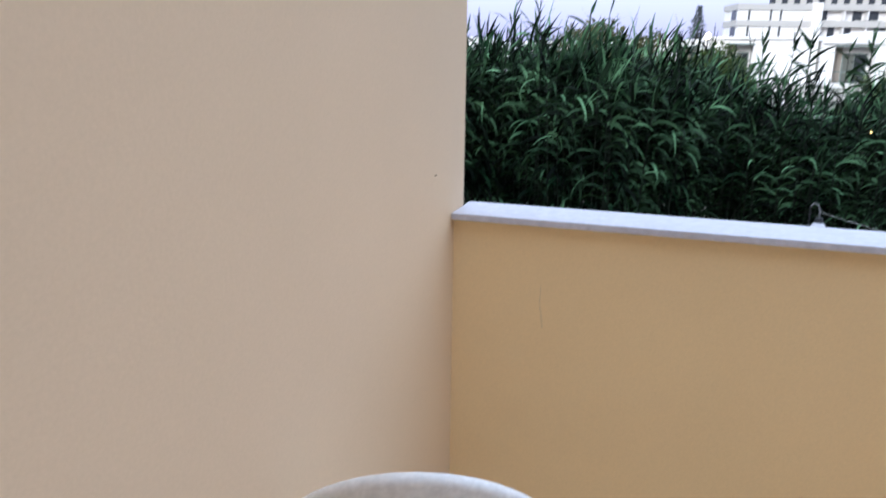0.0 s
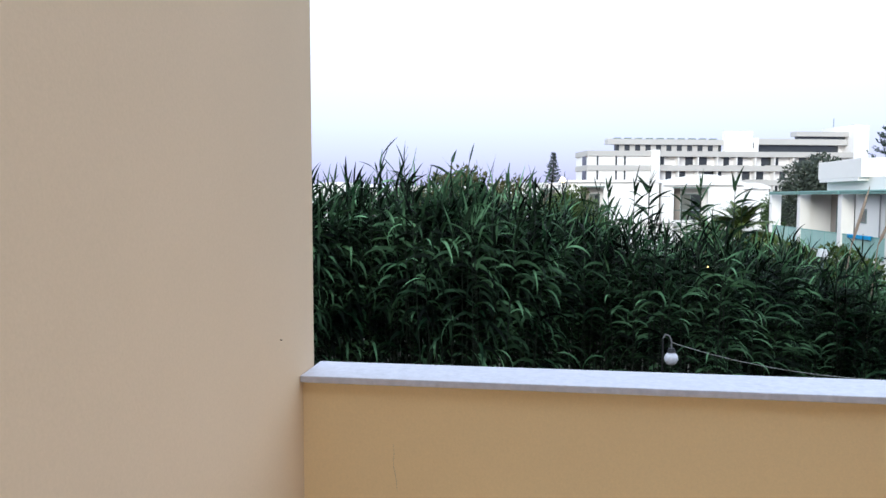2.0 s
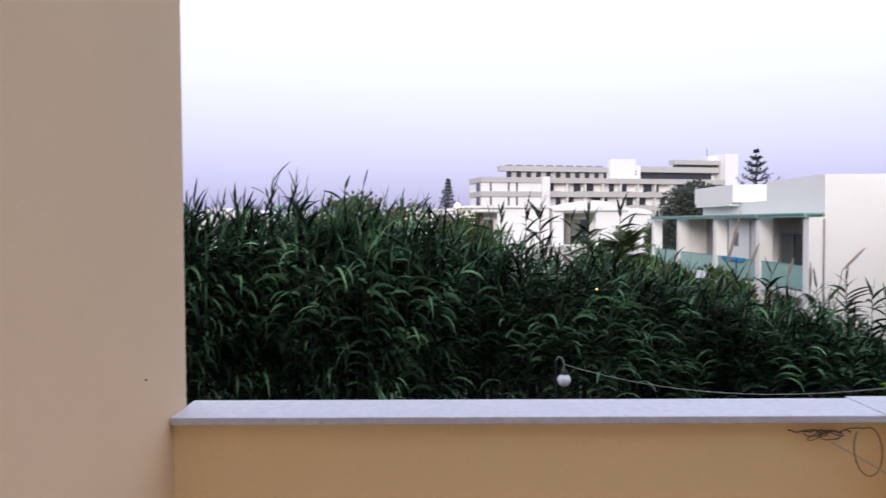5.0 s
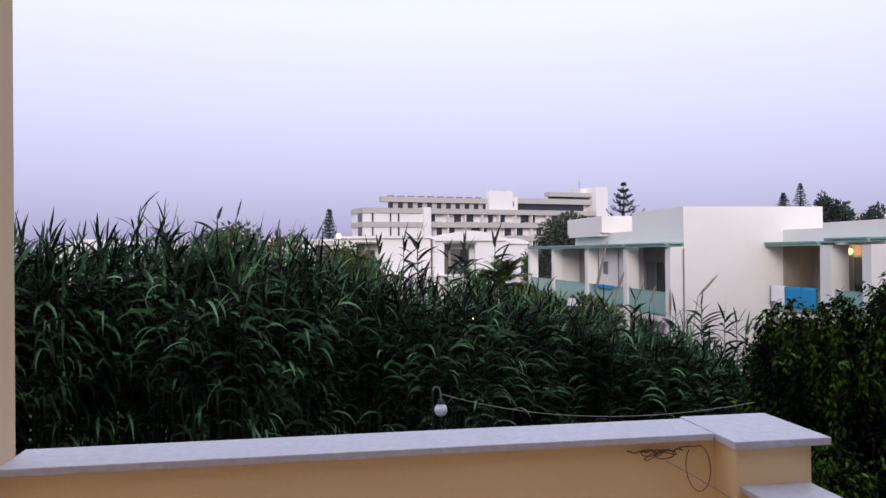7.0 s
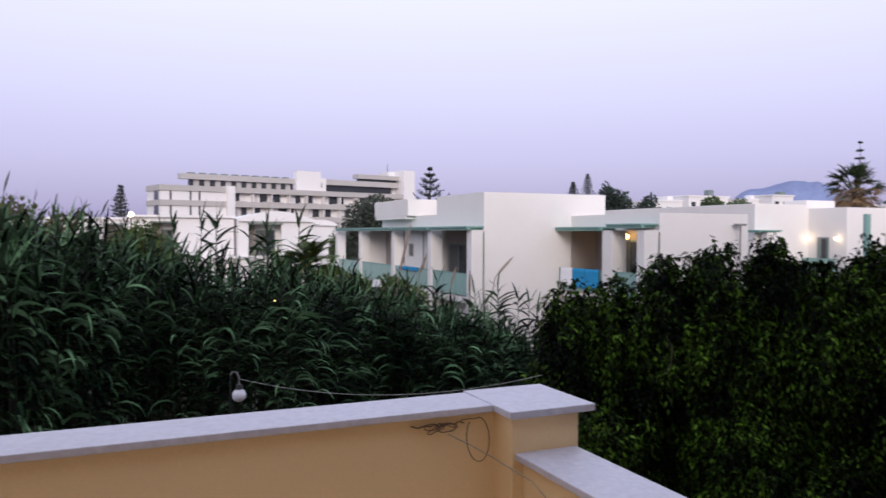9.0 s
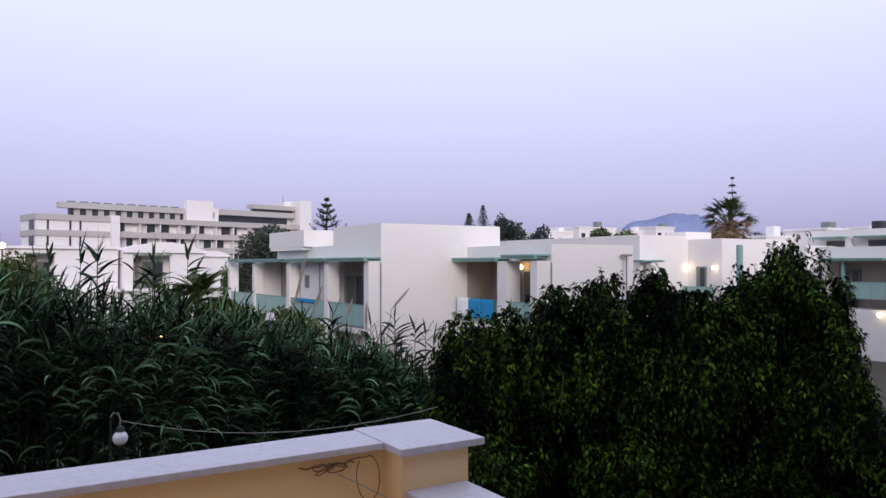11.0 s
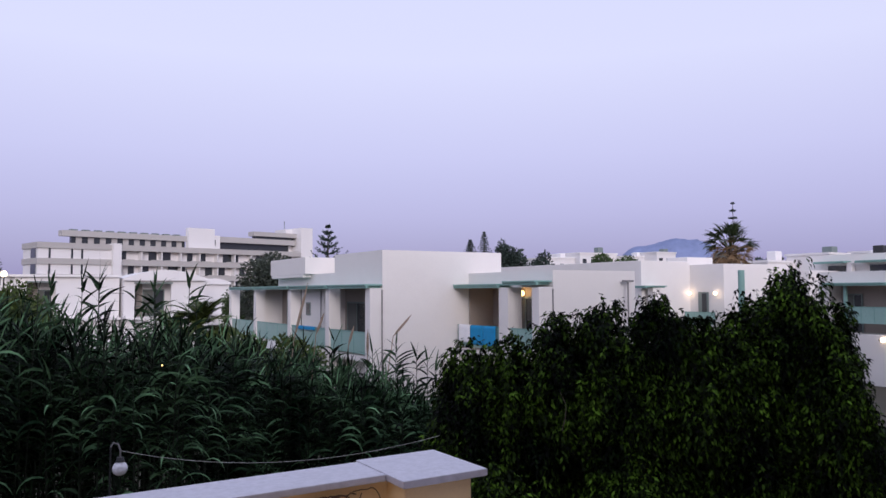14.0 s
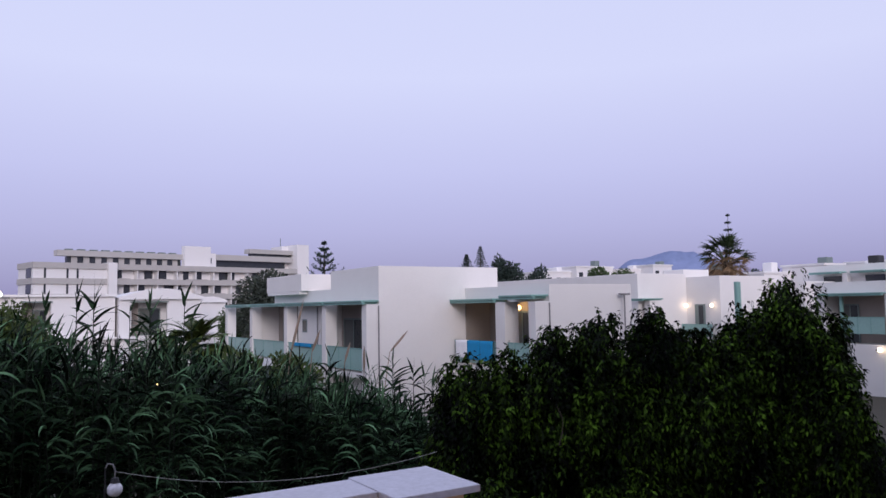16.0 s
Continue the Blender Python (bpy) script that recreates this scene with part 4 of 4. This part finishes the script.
fan_palm(60.4, 43.6, 9.3, 2.9, 31, "tall fan palm with brown dead fronds behind the roofs")
palm(8.7, 32.4, 3.5, 1.7, 32, "low green palm between the houses")
palm(7.6, 33.4, 3.2, 1.6, 33, "low green palm between the houses")
spire("norfolk_pine", "Norfolk Island pine with open upturned tiers", 47.0, 109.0, 15.7, 3.9, 8, DARK_TREE, 41, 0.55, 7, 0.42, 40)
spire("norfolk_pine", "Norfolk Island pine with open upturned tiers", 88.6, 64.2, 17.4, 2.0, 9, DARK_TREE, 42, 0.0, 8, 0.5, 24)
spire("cypress", "dark slim conifer on the skyline", 61.7, 89.8, 12.9, 4.2, 34, DARK_TREE, 43, 0.2, 1.5, 0.22, 26)
spire("cypress", "dark slim conifer on the skyline", 63.4, 88.6, 14.1, 3.6, 36, DARK_TREE, 44, 0.2, 1.5, 0.22, 26)
spire("conifer", "haze-paled grey-green pointed conifer on the skyline", 0.9, 98.4, 11.0, 2.6, 20, HAZE_TREE, 45, 0.3, 1.5, 0.5, 22)
clump_tree("pine_tree", "dark rounded tree behind the roofs", 59.8, 78.9, 6, 11.9, 1.1, 0.45, 1600, DARK_TREE, 51)
clump_tree("pine_tree", "dark rounded tree behind the roofs", 60.9, 78.2, 5, 11.0, 1.8, 0.5, 2200, DARK_TREE, 52)
clump_tree("pine_tree", "dark rounded tree behind the roofs", 63.4, 76.1, 5, 10.2, 1.4, 0.45, 1800, DARK_TREE, 53)
clump_tree("olive_tree", "grey-green rounded tree behind the white house", 19.2, 55.5, 3, 8.3, 2.6, 0.3, 6500, OLIVE, 54)
clump_tree("bush", "brownish green bush behind the reeds", -5.6, 43, 1, 6.9, 2.0, 0.3, 4500, BUSH_BROWN, 55, False)
clump_tree("bush", "brownish green bush behind the reeds", -3.2, 43.5, 1, 6.75, 1.8, 0.3, 3500, BUSH_BROWN, 56, False)
clump_tree("bush", "green bush beside the vaulted house", 1.5, 40, 1, 5.75, 1.6, 0.2, 6500, LIME, 57, False)
clump_tree("bush", "green bush between the houses", 19.0, 62, 1, 5.6, 1.5, 0.3, 3000, BUSH, 59, False)
clump_tree("tree", "dark tree behind the vaulted houses", -10.5, 75, 2, 7.2, 3.0, 0.5, 3500, DARK_TREE, 60)
clump_tree("tree", "green treetop above the flat roofs", 68, 68, 4, 9.6, 2.4, 0.5, 2500, BUSH, 61)
clump_tree("tree", "green treetop above the flat roofs", 71, 66, 4, 9.4, 2.4, 0.5, 2500, BUSH, 62)
clump_tree("tree", "dark treetop behind the town houses", 78, 52, 4, 8.9, 2.6, 0.5, 2500, DARK_TREE, 63)


# ---- the globe lamp and its cable ----
def globe_lamp():
    x, y, z = 1.793, 7.637, 3.239
    g = empty("globe_lamp", (x, y, z), "white opal globe lamp hanging before the reeds", "lamp")
    bm = bmesh.new()
    bmesh.ops.create_uvsphere(bm, u_segments=28, v_segments=18, radius=0.084, matrix=Matrix.Translation((x, y, z)))
    part("globe", bm, GLOBE, g, "white opal globe", smooth=True)
    bm = bmesh.new()
    bmesh.ops.create_cone(bm, cap_ends=True, segments=20, radius1=0.053, radius2=0.037, depth=0.05, matrix=Matrix.Translation((x, y, z + 0.103)))
    part("cap", bm, BLACK, g, "black lamp cap", smooth=False)
    tube("hook", [(x, y, z + 0.12), (x, y, z + 0.21), (x - 0.025, y, z + 0.28), (x - 0.075, y, z + 0.295), (x - 0.10, y, z + 0.25)], [0.01] * 5, PIPE, g, 8)
    tube("post", [(x - 0.10, y + 0.02, 0), (x - 0.10, y + 0.02, z + 0.25)], [0.012, 0.01], BLACK, g, 8)
    a, b = Vector((x, y, z + 0.20)), Vector((4.80, 5.55, 3.63))
    pts = [a.lerp(b, k / 24) - Vector((0, 0, 0.34 * 4 * (k / 24) * (1 - k / 24))) * 0.62 for k in range(25)]
    c = tube("hanging_cable", pts, [0.0034] * 25, CABLE, None, 6)
    tagged(c, "thin pale cable sagging from the globe lamp", "cable")


globe_lamp()


def cable_tangle():
    """Loose wires knotted on the inner face of the parapet."""
    rng = random.Random(8)
    y, z = 0.377, 4.67
    e = empty("cable_tangle", (1.27, y, z), "knotted thin brown cables fixed to the parapet", "cable")
    pts = [(1.195 + 0.0078 * k, y - 0.004 * rng.random(), z + 0.004 * rng.uniform(-1, 1)) for k in range(22)]
    tube("wire", pts, [0.0022] * 22, WIRE_BROWN, e)
    for j in range(5):
        cx, cz, r = 1.255 + 0.016 * j, z - 0.007 * (j % 2) - 0.003, 0.007 + 0.006 * rng.random()
        pts = [(cx + r * 2.4 * math.cos(k * 0.5), y - 0.006 - 0.003 * (k % 3), cz + r * math.sin(k * 0.5 + j)) for k in range(16)]
        tube("wire", pts, [0.0015] * 16, WIRE_BROWN, e)
    pts = [(1.408 + 0.032 * math.cos(1.9 - k * 0.30) - 0.012 * k / 20, y - 0.012 + 0.010 * math.cos(k * 0.3), z - 0.052 + 0.062 * math.sin(1.9 - k * 0.30)) for k in range(21)]
    tube("wire", [(1.35, y, z + 0.006), (1.375, y - 0.004, z + 0.009)] + pts, [0.0015] * 23, WIRE_BROWN, e)
    pts = [(1.31, y, z - 0.03), (1.375, y - 0.01, z - 0.065), (1.44, y - 0.03, z - 0.105), (1.49, 0.208, z - 0.14), (1.495, 0.085, z - 0.18), (1.497, -0.12, z - 0.25)]
    tube("wire", pts, [0.0016] * 6, CABLE, e)


cable_tangle()


# ---- the plastic chair ----
def plastic_chair():
    cx, cy, turn = -0.181, -0.604, 18.0
    c = empty("plastic_chair", (cx, cy, FLOOR_Z), "white moulded plastic garden chair on the balcony", "chair")
    M = pose(cx, cy, FLOOR_Z, 0, 0, turn)
    vs, fs = [], []
    nu, nv = 21, 12
    for j in range(nv):
        v = j / (nv - 1)
        for i in range(nu):
            u = i / (nu - 1) * 2 - 1
            half = 0.225 + 0.03 * v
            top = 0.505 + (0.40 * math.sqrt(max(0, 1 - (abs(u) ** 2.0) * 0.62)))
            vs.append(M @ Vector((u * half, -0.06 * v + 0.09 * u * u - 0.02, 0.44 + (top - 0.44) * v)))
    for j in range(nv - 1):
        for i in range(nu - 1):
            a = j * nu + i
            fs.append((a, a + 1, a + nu + 1, a + nu))
    back = mesh_ob("backrest", vs, fs, [PLASTIC], c)
    s = back.modifiers.new("thick", 'SOLIDIFY')
    s.thickness, s.offset = 0.028, 0
    b = back.modifiers.new("round", 'BEVEL')
    b.width, b.segments, b.limit_method = 0.012, 3, 'ANGLE'
    bm = boxes((-0.23, 0.23, 0.0, 0.44, 0.41, 0.44), bevel=0.012)
    bm.transform(M)
    part("seat", bm, PLASTIC, c)
    for sx in (-1, 1):
        for y0 in (0.0, 0.42):
            tube("leg", [M @ Vector((sx * 0.26, y0 + (0.03 if y0 else -0.05), 0)), M @ Vector((sx * 0.22, y0, 0.43))], [0.022, 0.03], PLASTIC, c, 8)
        tube("armrest", [M @ Vector((sx * 0.225, 0.05, 0.56)), M @ Vector((sx * 0.24, 0.2, 0.55)), M @ Vector((sx * 0.24, 0.36, 0.53)), M @ Vector((sx * 0.235, 0.40, 0.43))], [0.025, 0.028, 0.026, 0.022], PLASTIC, c, 8)


plastic_chair()


# ---- small poles ----
def pole(x, y, z0, z1, r, material, label, cap):
    p = empty("garden_pole", (x, y, 0), label, "pole")
    tube("post", [(x, y, 0), (x, y, z1)], [r, r], material, p, 8)
    if cap:
        part("lamp_head", boxes((x - 0.22, x + 0.22, y - 0.12, y + 0.12, z1, z1 + 0.08), bevel=0.02), PIPE, p)


pole(22.15, 19.55, 0, 5.55, 0.035, PIPE, "thin grey pole before the white wall", True)
pole(32.7, 22.1, 0, 6.2, 0.16, TEAL, "sea-green painted round post", False)


def globe_light(x, y, z, r, material, label):
    """A small lit lamp on a thin post."""
    e = empty("garden_lamp", (x, y, 0), label, "lamp", "garden lamps")
    bm = bmesh.new()
    bmesh.ops.create_uvsphere(bm, u_segments=14, v_segments=8, radius=r, matrix=Matrix.Translation((x, y, z)))
    part("globe", bm, material, e, "glowing lamp globe", smooth=True)
    tube("post", [(x, y, 0), (x, y, z - r * 0.9)], [r * 0.25, r * 0.25], BLACK, e, 6)


globe_light(1.55, 66.0, 6.75, 0.24, LAMP_WHITE, "lit white globe lamp before the vaulted houses")
globe_light(2.68, 9.95, 4.17, 0.014, LAMP_WARM, "tiny lit garden lamp among the reeds")
clump_tree("bush", "yellow-green bush in front of the white house", 9.3, 27.5, 0.5, 3.6, 1.6, 0.22, 4500, LIME, 71, False)
clump_tree("bush", "yellow-green bush in front of the white house", 11.2, 29.0, 0.5, 3.3, 1.5, 0.22, 4000, LIME, 72, False)
clump_tree("bush", "dark green bush beside the vaulted house", 2.6, 50.0, 0.5, 5.3, 2.4, 0.3, 5000, BUSH, 73, False)


def wall_hole():
    """A small plugged hole in the side wall."""
    bm = bmesh.new()
    bmesh.ops.create_cone(bm, cap_ends=True, segments=10, radius1=0.002, radius2=0.0017, depth=0.006, matrix=pose(WALL_X + 0.002, 0.211, 4.847, 0, 90, 0))
    tagged(part("wall_plug", bm, WIRE_BROWN, None), "small brown screw plug in the cream wall", "screw plug")


wall_hole()


def shade_lamp(x, y, z):
    """A garden lantern with a white conical shade on a post."""
    e = empty("garden_lantern", (x, y, 0), "white shaded garden lantern on a post", "lamp", "garden lamps")
    bm = bmesh.new()
    bmesh.ops.create_cone(bm, cap_ends=True, segments=20, radius1=0.105, radius2=0.07, depth=0.14, matrix=Matrix.Translation((x, y, z)))
    part("shade", bm, PLASTIC, e, "white conical shade")
    bm = bmesh.new()
    bmesh.ops.create_cone(bm, cap_ends=True, segments=14, radius1=0.045, radius2=0.035, depth=0.06, matrix=Matrix.Translation((x, y, z - 0.10)))
    part("collar", bm, FRAME_DK, e)
    tube("post", [(x, y, 0), (x, y, z - 0.15)], [0.025, 0.025], FRAME_DK, e, 8)


shade_lamp(5.37, 13.0, 4.18)
